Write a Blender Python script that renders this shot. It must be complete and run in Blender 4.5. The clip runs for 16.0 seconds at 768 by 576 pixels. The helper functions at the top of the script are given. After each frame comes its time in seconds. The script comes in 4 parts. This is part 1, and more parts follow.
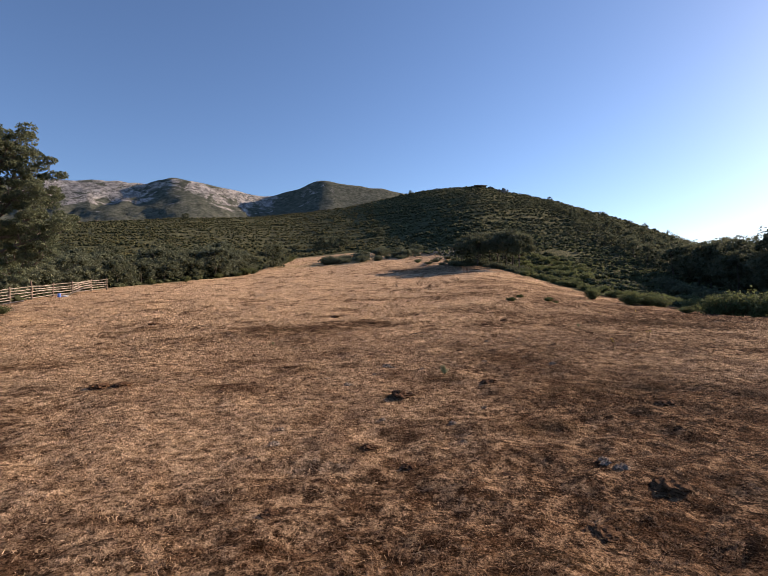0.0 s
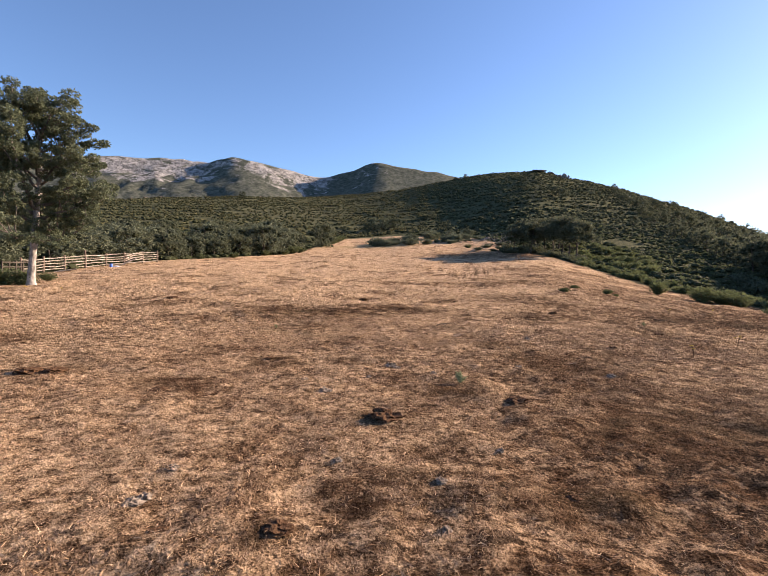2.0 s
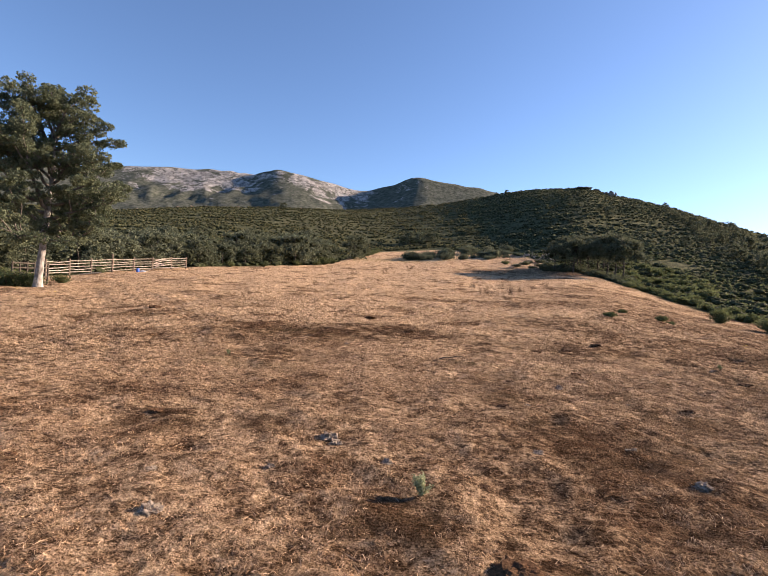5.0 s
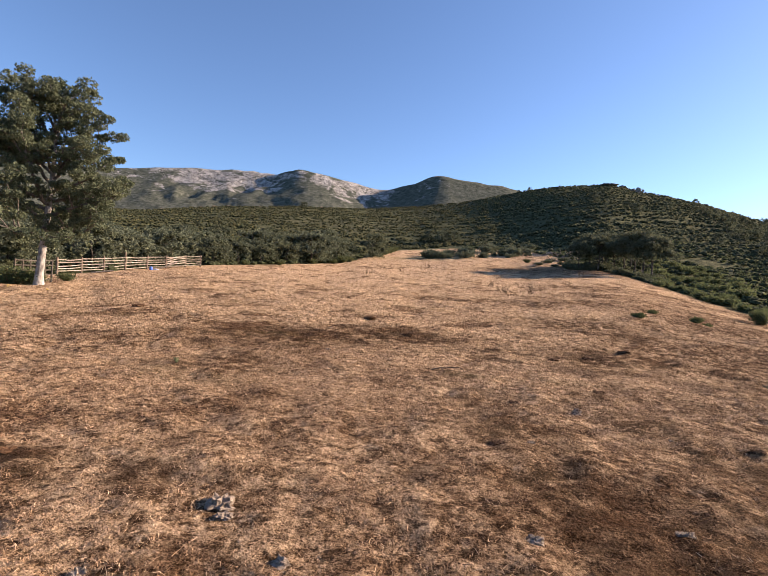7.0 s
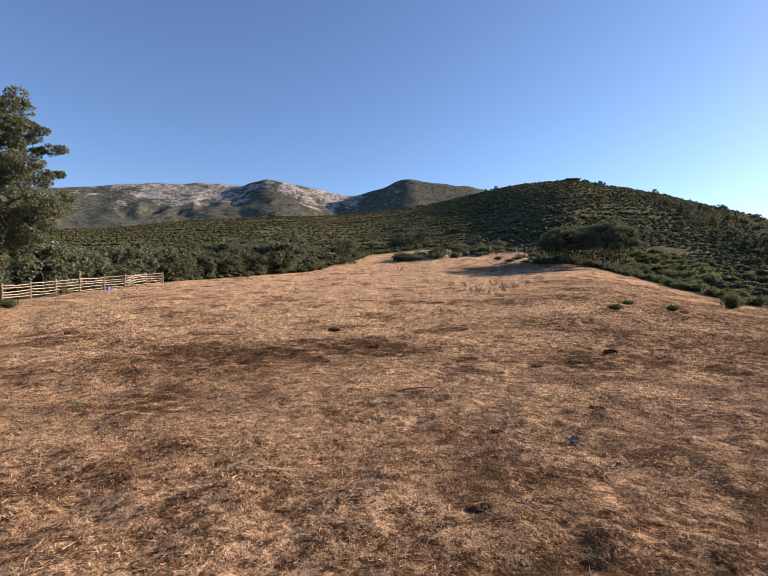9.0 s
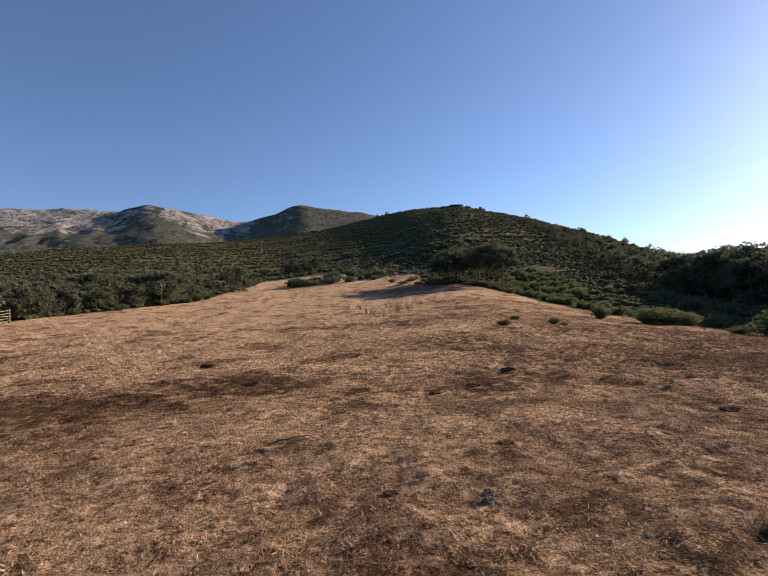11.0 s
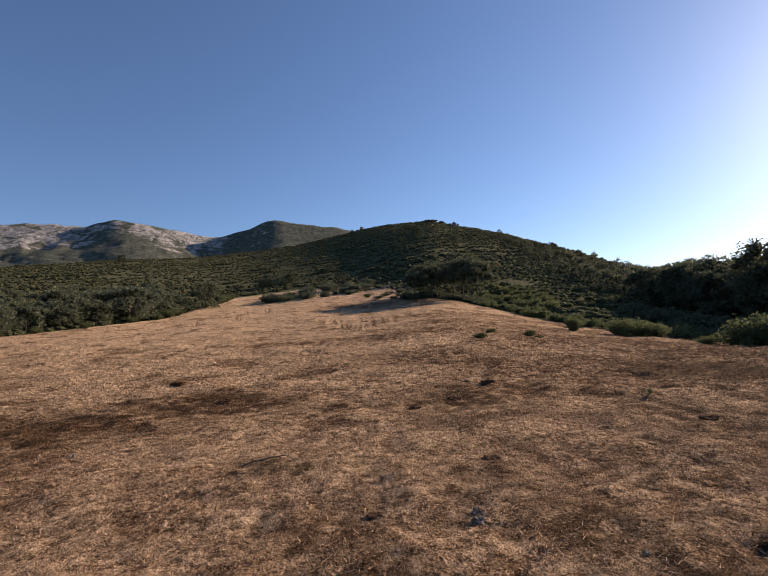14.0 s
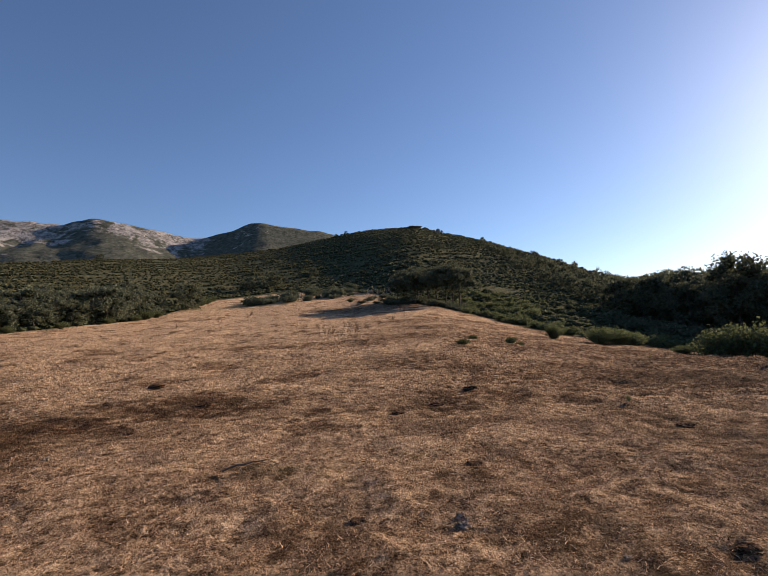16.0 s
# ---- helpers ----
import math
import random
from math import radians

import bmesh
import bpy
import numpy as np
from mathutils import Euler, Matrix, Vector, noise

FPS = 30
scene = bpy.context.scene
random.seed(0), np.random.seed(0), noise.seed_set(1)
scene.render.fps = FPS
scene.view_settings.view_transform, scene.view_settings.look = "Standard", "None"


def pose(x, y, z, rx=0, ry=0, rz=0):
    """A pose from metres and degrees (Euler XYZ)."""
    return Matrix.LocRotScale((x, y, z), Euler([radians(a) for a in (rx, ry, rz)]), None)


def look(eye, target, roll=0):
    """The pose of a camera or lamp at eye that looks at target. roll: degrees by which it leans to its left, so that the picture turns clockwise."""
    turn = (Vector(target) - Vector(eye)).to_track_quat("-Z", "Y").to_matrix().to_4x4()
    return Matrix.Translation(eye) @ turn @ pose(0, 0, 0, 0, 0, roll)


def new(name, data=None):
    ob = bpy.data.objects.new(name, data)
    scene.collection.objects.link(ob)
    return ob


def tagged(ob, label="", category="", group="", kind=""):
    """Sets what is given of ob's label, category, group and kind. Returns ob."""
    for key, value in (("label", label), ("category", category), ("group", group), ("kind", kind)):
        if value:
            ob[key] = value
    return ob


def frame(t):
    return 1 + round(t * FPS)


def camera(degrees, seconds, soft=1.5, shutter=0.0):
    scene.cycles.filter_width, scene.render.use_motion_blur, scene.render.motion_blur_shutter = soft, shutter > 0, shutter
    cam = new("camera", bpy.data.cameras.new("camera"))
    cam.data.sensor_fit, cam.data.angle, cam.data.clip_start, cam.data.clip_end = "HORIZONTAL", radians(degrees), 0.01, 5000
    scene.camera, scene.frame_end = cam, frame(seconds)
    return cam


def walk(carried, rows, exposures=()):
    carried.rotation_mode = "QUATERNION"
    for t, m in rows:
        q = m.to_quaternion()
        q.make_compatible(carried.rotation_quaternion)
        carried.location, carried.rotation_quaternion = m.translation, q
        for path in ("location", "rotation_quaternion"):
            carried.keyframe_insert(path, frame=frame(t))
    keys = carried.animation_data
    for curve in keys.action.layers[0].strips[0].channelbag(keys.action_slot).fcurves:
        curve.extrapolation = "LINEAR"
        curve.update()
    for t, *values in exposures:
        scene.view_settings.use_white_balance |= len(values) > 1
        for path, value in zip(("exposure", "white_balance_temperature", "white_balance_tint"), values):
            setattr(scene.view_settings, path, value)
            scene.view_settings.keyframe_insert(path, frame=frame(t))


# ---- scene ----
cam = camera(79.0, 16.0, soft=0.45)
# seconds, eye x, y, z in metres, then yaw, pitch and roll in degrees
ROWS = [
    (0.0, -0.016, 0.017, 1.494, 0.68, 0.16, -1.20),
    (0.5, 0.130, 0.523, 1.490, 3.15, 0.18, -0.90),
    (1.0, 0.265, 1.062, 1.471, 3.78, -0.68, -0.28),
    (1.5, 0.482, 1.536, 1.431, 5.14, -1.04, 0.91),
    (2.0, 0.603, 2.012, 1.404, 6.80, -1.81, 1.32),
    (2.5, 0.710, 2.503, 1.425, 8.72, -2.18, 1.35),
    (3.0, 0.857, 2.920, 1.439, 10.69, -1.93, 1.12),
    (5.5, 1.318, 5.245, 1.478, 11.44, -0.19, 3.54),
    (6.0, 1.462, 5.664, 1.451, 11.88, -0.59, 3.63),
    (6.5, 1.559, 6.066, 1.453, 13.36, -0.70, 3.75),
    (7.0, 1.548, 6.428, 1.460, 14.01, -0.58, 3.42),
    (7.5, 1.541, 6.759, 1.450, 15.05, -0.83, 2.70),
    (8.0, 1.582, 7.065, 1.449, 15.07, -1.48, 1.94),
    (8.5, 1.518, 7.381, 1.493, 13.36, -0.57, 1.13),
    (9.0, 1.561, 7.694, 1.506, 10.90, 0.12, -0.07),
    (9.5, 1.684, 8.081, 1.510, 6.41, 0.93, -1.03),
    (10.0, 1.740, 8.549, 1.490, 0.98, 1.49, -2.07),
    (12.5, 1.638, 9.005, 1.448, -2.78, 4.60, -3.11),
    (13.0, 1.644, 9.025, 1.437, -3.34, 4.66, -3.22),
    (13.5, 1.651, 9.061, 1.430, -4.48, 4.72, -3.35),
    (14.0, 1.661, 9.075, 1.429, -4.94, 4.56, -3.45),
    (14.5, 1.657, 9.085, 1.427, -6.17, 4.67, -3.03),
    (15.0, 1.640, 9.083, 1.428, -6.64, 4.54, -2.46),
    (15.5, 1.626, 9.068, 1.430, -6.91, 5.02, -2.52),
    (16.0, 1.626, 9.074, 1.425, -7.05, 5.08, -2.57),
]
EXPOSURES = [(t, stops, 7050, 18) for t, stops in ((0.0, 1.06), (0.5, 1.28), (1.5, 1.54), (3.0, 1.6), (5.5, 1.5), (8.0, 1.55), (9.0, 1.33), (10.0, 1.1), (12.5, 0.89), (16.0, 0.8))]
walk(cam, [(t, pose(x, y, z, 90 + pitch, 0, yaw) @ pose(0, 0, 0, 0, 0, roll)) for t, x, y, z, yaw, pitch, roll in ROWS], EXPOSURES)

# ---- light ----
SUN_AZ, SUN_EL = 59.0, 20.0
world = bpy.data.worlds.new("sky")
scene.world = world
world.use_nodes = True
wn = world.node_tree.nodes
sky = wn.new("ShaderNodeTexSky")
sky.sky_type, sky.sun_disc = "NISHITA", False
sky.sun_elevation, sky.sun_rotation = radians(SUN_EL), radians(SUN_AZ)
sky.altitude, sky.air_density, sky.dust_density, sky.ozone_density = 1200, 1.0, 0.8, 5.1
wn["Background"].inputs["Strength"].default_value = 0.084
world.node_tree.links.new(sky.outputs["Color"], wn["Background"].inputs["Color"])

sun_way = Vector((math.sin(radians(SUN_AZ)) * math.cos(radians(SUN_EL)), math.cos(radians(SUN_AZ)) * math.cos(radians(SUN_EL)), math.sin(radians(SUN_EL))))
sun = new("sun", bpy.data.lights.new("sun", "SUN"))
sun.data.energy, sun.data.angle, sun.data.color = 5.0, radians(0.6), (1.0, 0.83, 0.66)
sun.matrix_world = look(sun_way * 100, (0, 0, 0))


# ---- materials ----
class Mat:
    """A small builder of node materials."""

    def __init__(self, name, roughness=0.9, specular=0.25):
        self.m = bpy.data.materials.new(name)
        self.m.use_nodes = True
        self.t = self.m.node_tree
        self.b = self.t.nodes["Principled BSDF"]
        self.b.inputs["Roughness"].default_value = roughness
        self.b.inputs["Specular IOR Level"].default_value = specular
        self.at = {}

    def node(self, kind, **values):
        n = self.t.nodes.new(kind)
        for key, v in values.items():
            n.inputs[key].default_value = v
        return n

    def link(self, a, b):
        self.t.links.new(a, b)

    def where(self):
        if "g" not in self.at:
            self.at["g"] = self.t.nodes.new("ShaderNodeNewGeometry")
        return self.at["g"].outputs["Position"]

    def local(self):
        if "o" not in self.at:
            self.at["o"] = self.t.nodes.new("ShaderNodeTexCoord")
        return self.at["o"].outputs["Object"]

    def noise(self, scale, detail=4.0, rough=0.55, source=None, stretch=None, distort=0.0):
        n = self.node("ShaderNodeTexNoise", Scale=scale, Detail=detail, Roughness=rough, Distortion=distort)
        src = source or self.where()
        if stretch:
            mp = self.t.nodes.new("ShaderNodeMapping")
            mp.inputs["Scale"].default_value = stretch
            self.link(src, mp.inputs["Vector"])
            src = mp.outputs["Vector"]
        self.link(src, n.inputs["Vector"])
        return n.outputs["Fac"]

    def ramp(self, fac, *stops):
        n = self.t.nodes.new("ShaderNodeValToRGB")
        while len(n.color_ramp.elements) < len(stops):
            n.color_ramp.elements.new(0.5)
        for e, (p, c) in zip(n.color_ramp.elements, stops):
            e.position = p
            e.color = (*c, 1) if isinstance(c, tuple) else (c, c, c, 1)
        self.link(fac, n.inputs["Fac"])
        return n.outputs["Color"]

    def mix(self, fac, a, b, how="MIX"):
        n = self.t.nodes.new("ShaderNodeMix")
        n.data_type, n.blend_type = "RGBA", how
        for at, v in ((0, fac), (6, a), (7, b)):
            sock = n.inputs[at]
            if isinstance(v, (int, float)):
                sock.default_value = (v, v, v, 1) if at else v
            elif isinstance(v, tuple):
                sock.default_value = (*v, 1)
            else:
                self.link(v, sock)
        return n.outputs[2]

    def math(self, op, a, b=0.0):
        n = self.t.nodes.new("ShaderNodeMath")
        n.operation = op
        for sock, v in zip(n.inputs, (a, b)):
            if isinstance(v, (int, float)):
                sock.default_value = v
            else:
                self.link(v, sock)
        return n.outputs[0]

    def island(self):
        if "g" not in self.at:
            self.where()
        return self.at["g"].outputs["Random Per Island"]

    def own(self):
        return self.t.nodes.new("ShaderNodeObjectInfo").outputs["Random"]

    def attr(self, name):
        n = self.t.nodes.new("ShaderNodeAttribute")
        n.attribute_name = name
        return n

    def bump(self, height, strength, distance):
        n = self.node("ShaderNodeBump", Strength=strength, Distance=distance)
        self.link(height, n.inputs["Height"])
        self.link(n.outputs["Normal"], self.b.inputs["Normal"])

    def colour(self, c):
        if isinstance(c, tuple):
            self.b.inputs["Base Color"].default_value = (*c, 1)
        else:
            self.link(c, self.b.inputs["Base Color"])
        return self.m


def leaf_material(name, dark, mid, light, dry=None, through_light=0.25):
    m = Mat(name, 0.75, 0.12)
    c = m.ramp(m.island(), (0.0, dark), (0.45, mid), (1.0, light))
    c = m.mix(m.math("MULTIPLY", m.own(), 0.35), c, tuple(0.75 * v for v in mid))
    big = m.noise(0.35, 2.0)
    c = m.mix(m.ramp(big, (0.35, 0.0), (0.7, 0.55)), c, light if dry is None else dry)
    m.colour(c)
    # thin leaves let part of the light through
    tr = m.t.nodes.new("ShaderNodeBsdfTranslucent")
    m.link(c, tr.inputs["Color"])
    mx = m.t.nodes.new("ShaderNodeMixShader")
    mx.inputs[0].default_value = through_light
    m.link(m.b.outputs[0], mx.inputs[1])
    m.link(tr.outputs[0], mx.inputs[2])
    m.link(mx.outputs[0], m.t.nodes["Material Output"].inputs["Surface"])
    return m.m


def ground_material():
    m = Mat("ground_cover", 1.0, 0.02)
    cover = m.t.nodes.new("ShaderNodeSeparateColor")
    m.link(m.attr("cover").outputs["Color"], cover.inputs[0])
    field, meadow, rock = cover.outputs[0], cover.outputs[1], cover.outputs[2]
    one = m.noise(60.0, 3.0, 0.65, stretch=(1.0, 0.5, 1), distort=0.8)
    two = m.noise(60.0, 3.0, 0.65, stretch=(0.5, 1.0, 1), distort=0.8)
    clump = m.noise(9.0, 5.0, 0.7)
    fine = m.math("ADD", m.math("MULTIPLY", m.math("MAXIMUM", one, two), 0.6), m.math("MULTIPLY", clump, 0.55))
    thick = m.attr("thick").outputs["Fac"]
    # matted straw, thin and brown to thick and pale, shade painted in its gaps
    thin = m.ramp(fine, (0.53, (0.022, 0.013, 0.008)), (0.58, (0.12, 0.07, 0.04)), (0.64, (0.32, 0.2, 0.117)), (0.73, (0.55, 0.37, 0.225)))
    pale = m.ramp(fine, (0.51, (0.15, 0.088, 0.047)), (0.57, (0.46, 0.3, 0.175)), (0.625, (0.7, 0.485, 0.3)), (0.72, (0.86, 0.64, 0.42)))
    straw = m.mix(thick, thin, pale)
    # brown soil, its low end darkened to hold the shade between straws
    soil = m.ramp(fine, (0.52, (0.02, 0.009, 0.004)), (0.6, (0.078, 0.04, 0.02)), (0.7, (0.19, 0.105, 0.056)), (0.78, (0.34, 0.2, 0.11)))
    # trodden hollows between tussocks, a hand to a stride wide, tussock shade painted in
    open_soil = m.math("SUBTRACT", 1.0, m.math("MULTIPLY", thick, 0.75))
    tuft = m.noise(4.2, 5.0, 0.68, distort=0.3)
    straw = m.mix(m.math("MULTIPLY", m.ramp(tuft, (0.515, 0.0), (0.56, 0.95)), m.math("ADD", 0.15, m.math("MULTIPLY", open_soil, 0.85))), straw, soil)
    knob = m.noise(1.7, 6.0, 0.7, stretch=(0.85, 1.2, 1), distort=0.4)
    straw = m.mix(m.math("MULTIPLY", m.ramp(knob, (0.54, 0.0), (0.58, 0.9)), m.math("ADD", 0.12, m.math("MULTIPLY", open_soil, 0.88))), straw, soil)
    drift = m.noise(0.45, 6.0, 0.7, stretch=(0.6, 1.5, 1))
    straw = m.mix(m.math("MULTIPLY", m.ramp(drift, (0.53, 0.0), (0.6, 0.7)), open_soil), straw, soil)
    # darker streaks that imitate shade behind the larger tussocks
    shade_streak = m.noise(0.95, 7.0, 0.75, stretch=(0.8, 1.2, 1), distort=0.5)
    straw = m.mix(m.math("MULTIPLY", m.ramp(shade_streak, (0.52, 0.0), (0.57, 0.8)), m.math("ADD", 0.15, m.math("MULTIPLY", open_soil, 0.85))), straw, soil)
    # small dark marks painted as the shadows of single tufts
    shadow_fleck = m.noise(7.0, 4.0, 0.65)
    straw = m.mix(m.math("MULTIPLY", m.ramp(shadow_fleck, (0.565, 0.0), (0.6, 0.95)), m.math("ADD", 0.35, m.math("MULTIPLY", open_soil, 0.65))), straw, (0.03, 0.017, 0.01))
    # broad soil-coloured blotches, painted for shadow among the clumps further up
    shade_sheet = m.noise(0.6, 7.0, 0.72, stretch=(0.9, 0.6, 1), distort=0.4)
    straw = m.mix(m.ramp(shade_sheet, (0.54, 0.0), (0.58, 0.7)), straw, soil)
    worn = m.attr("worn").outputs["Fac"]
    bare = m.mix(m.ramp(m.noise(1.1, 3.0), (0.4, 0.0), (0.6, 0.7)), m.mix(0.35, soil, (0.03, 0.016, 0.01)), m.mix(0.4, soil, (0.075, 0.068, 0.04)))
    straw = m.mix(m.math("MULTIPLY", worn, m.ramp(m.noise(4.5, 7.0, 0.75), (0.45, 0.0), (0.53, 0.95))), straw, bare)
    grassy = m.noise(0.35, 4.0, 0.6, stretch=(0.5, 1.6, 1))
    straw = m.mix(m.ramp(grassy, (0.6, 0.0), (0.75, 0.3)), straw, (0.14, 0.13, 0.06))
    green = m.mix(m.noise(2.5, 4.0), (0.19, 0.17, 0.07), (0.4, 0.31, 0.14))
    straw = m.mix(meadow, straw, green)
    heath_fine = m.noise(0.55, 6.0, 0.7)
    heath = m.ramp(heath_fine, (0.35, (0.034, 0.04, 0.02)), (0.5, (0.078, 0.082, 0.042)), (0.7, (0.155, 0.146, 0.078)))
    # mountain scrub, its green greyed in colour to hold some haze
    hazed_scrub = m.ramp(m.noise(0.09, 9.0, 0.75), (0.4, (0.046, 0.052, 0.041)), (0.5, (0.082, 0.09, 0.07)), (0.62, (0.135, 0.14, 0.112)))
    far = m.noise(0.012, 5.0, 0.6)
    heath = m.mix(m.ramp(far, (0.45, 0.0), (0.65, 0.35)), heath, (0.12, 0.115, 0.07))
    heath = m.mix(m.attr("upland").outputs["Fac"], heath, hazed_scrub)
    c = m.mix(field, heath, straw)
    # mountain rock, likewise greyed in its colour for haze
    stone_n = m.noise(0.07, 9.0, 0.72, stretch=(1, 1, 0.5))
    crack = m.math("ABSOLUTE", m.math("SUBTRACT", m.noise(0.035, 7.0, 0.7, stretch=(1, 1, 0.6), distort=0.6), 0.5))
    stone = m.ramp(stone_n, (0.34, (0.09, 0.089, 0.087)), (0.43, (0.22, 0.214, 0.206)), (0.52, (0.34, 0.325, 0.305)), (0.66, (0.46, 0.435, 0.405)))
    stone = m.mix(m.ramp(crack, (0.006, 0.85), (0.03, 0.0)), stone, (0.06, 0.062, 0.052))
    spots = m.math("ADD", rock, m.math("MULTIPLY", m.math("SUBTRACT", m.noise(0.016, 8.0, 0.68, distort=0.8), 0.5), 2.6))
    rocky = m.math("MULTIPLY", m.ramp(spots, (0.5, 0.0), (0.58, 1.0)), m.ramp(rock, (0.02, 0.0), (0.1, 1.0)))
    specks = m.math("MULTIPLY", m.ramp(m.noise(0.16, 5.0, 0.8), (0.63, 0.0), (0.67, 1.0)), m.math("MULTIPLY", m.attr("upland").outputs["Fac"], m.ramp(m.noise(0.012, 4.0), (0.48, 0.0), (0.6, 1.0))))
    rocky = m.math("MAXIMUM", rocky, specks)
    c = m.mix(rocky, c, stone)
    n0 = m.node("ShaderNodeBump", Distance=0.2)
    m.link(m.math("SUBTRACT", 1.0, m.math("MULTIPLY", thick, 0.55)), n0.inputs["Strength"])
    m.link(tuft, n0.inputs["Height"])
    n1 = m.node("ShaderNodeBump", Strength=1.0, Distance=0.045)
    m.link(fine, n1.inputs["Height"])
    n3 = m.node("ShaderNodeBump", Strength=1.0, Distance=0.12)
    m.link(clump, n3.inputs["Height"])
    m.link(n0.outputs[0], n3.inputs["Normal"])
    m.link(n3.outputs[0], n1.inputs["Normal"])
    n2 = m.node("ShaderNodeBump", Distance=9.0)
    m.link(m.noise(0.045, 10.0, 0.72), n2.inputs["Height"])
    m.link(m.math("MULTIPLY", m.math("SUBTRACT", 1.0, field), m.math("ADD", 0.35, m.math("MULTIPLY", rocky, 0.65))), n2.inputs["Strength"])
    m.link(n1.outputs[0], n2.inputs["Normal"])
    m.link(n2.outputs[0], m.b.inputs["Normal"])
    return m.colour(c)


def straw_material():
    m = Mat("dry_grass", 0.85, 0.1)
    c = m.ramp(m.island(), (0.0, (0.09, 0.049, 0.027)), (0.3, (0.25, 0.15, 0.085)), (0.65, (0.47, 0.31, 0.185)), (1.0, (0.7, 0.5, 0.32)))
    wide = m.noise(0.9, 4.0, 0.6, distort=0.6)
    c = m.mix(m.ramp(wide, (0.45, 0.0), (0.65, 0.4)), c, (0.26, 0.15, 0.088))
    thick = m.ramp(m.attr("thick").outputs["Fac"], (0.0, 0.42), (0.7, 1.0))
    return m.colour(m.mix(1.0, c, thick, "MULTIPLY"))


def bark_material(name, a, b, scale=9.0):
    m = Mat(name, 0.9, 0.15)
    n = m.noise(scale, 6.0, 0.65, stretch=(1, 1, 0.3))
    c = m.ramp(n, (0.3, a), (0.7, b))
    c = m.mix(m.ramp(m.noise(1.8, 3.0), (0.5, 0.0), (0.7, 0.5)), c, tuple(min(1, v * 1.5) for v in b))
    m.bump(n, 0.8, 0.03)
    return m.colour(c)


def stone_material(name, a, b, scale=6.0):
    m = Mat(name, 1.0, 0.03)
    n = m.noise(scale, 8.0, 0.65)
    m.bump(n, 0.6, 0.04)
    return m.colour(m.ramp(n, (0.3, a), (0.7, b)))


def plain_material(name, a, b, roughness=0.6, scale=8.0):
    m = Mat(name, roughness, 0.4)
    return m.colour(m.mix(m.noise(scale, 4.0), a, b))


GROUND = ground_material()
STRAW = straw_material()
OAK_LEAF = leaf_material("oak_leaf", (0.045, 0.06, 0.038), (0.095, 0.117, 0.07), (0.165, 0.185, 0.112), through_light=0.4)
WOOD_LEAF = leaf_material("wood_leaf", (0.05, 0.062, 0.042), (0.1, 0.117, 0.074), (0.17, 0.185, 0.118), through_light=0.25)
HEATH_LEAF = leaf_material("heath_leaf", (0.062, 0.074, 0.042), (0.135, 0.152, 0.084), (0.235, 0.242, 0.138), (0.24, 0.23, 0.125), through_light=0.36)
HEATH_FAR = leaf_material("heath_far", (0.055, 0.06, 0.028), (0.12, 0.12, 0.054), (0.21, 0.195, 0.088), (0.24, 0.195, 0.088), through_light=0.32)
BROOM_LEAF = leaf_material("broom_leaf", (0.042, 0.058, 0.027), (0.09, 0.113, 0.05), (0.16, 0.178, 0.08), through_light=0.38)
DEEP_LEAF = leaf_material("deep_wood_leaf", (0.038, 0.047, 0.031), (0.08, 0.094, 0.058), (0.14, 0.152, 0.093), through_light=0.36)
# dark colour of the foliage hearts, painted as the shade inside bushes and crowns
SHADE_HEART = stone_material("inner_shade", (0.024, 0.028, 0.016), (0.07, 0.078, 0.042), 3.0)
BARK = bark_material("oak_bark", (0.09, 0.08, 0.072), (0.36, 0.33, 0.3))
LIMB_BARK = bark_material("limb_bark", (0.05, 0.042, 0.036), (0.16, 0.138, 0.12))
# bark with shade put into its colour, for lesser trunks and the hurdle
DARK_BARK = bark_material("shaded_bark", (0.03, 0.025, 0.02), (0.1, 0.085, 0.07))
FENCE_WOOD = bark_material("weathered_fence_wood", (0.16, 0.135, 0.11), (0.38, 0.325, 0.265), 14.0)
POST_WOOD = bark_material("post_wood", (0.08, 0.06, 0.045), (0.2, 0.155, 0.12), 14.0)
DUNG = stone_material("dark_clod", (0.035, 0.019, 0.011), (0.15, 0.085, 0.048), 50.0)
PALE_STONE = stone_material("pale_stone", (0.11, 0.085, 0.063), (0.34, 0.275, 0.215), 30.0)
GRANITE = stone_material("granite", (0.09, 0.085, 0.078), (0.3, 0.28, 0.255), 1.2)
THISTLE = leaf_material("thistle_leaf", (0.15, 0.17, 0.08), (0.27, 0.3, 0.15), (0.42, 0.43, 0.25))
TWIG = bark_material("dry_twig", (0.07, 0.046, 0.03), (0.2, 0.13, 0.08), 20.0)
YELLOW = plain_material("yellow_flower", (0.6, 0.42, 0.04), (0.75, 0.55, 0.08))
BLUE = plain_material("blue_plastic", (0.05, 0.14, 0.5), (0.09, 0.2, 0.6), 0.45)
WHITE = plain_material("white_plastic", (0.65, 0.66, 0.68), (0.8, 0.8, 0.8), 0.5)


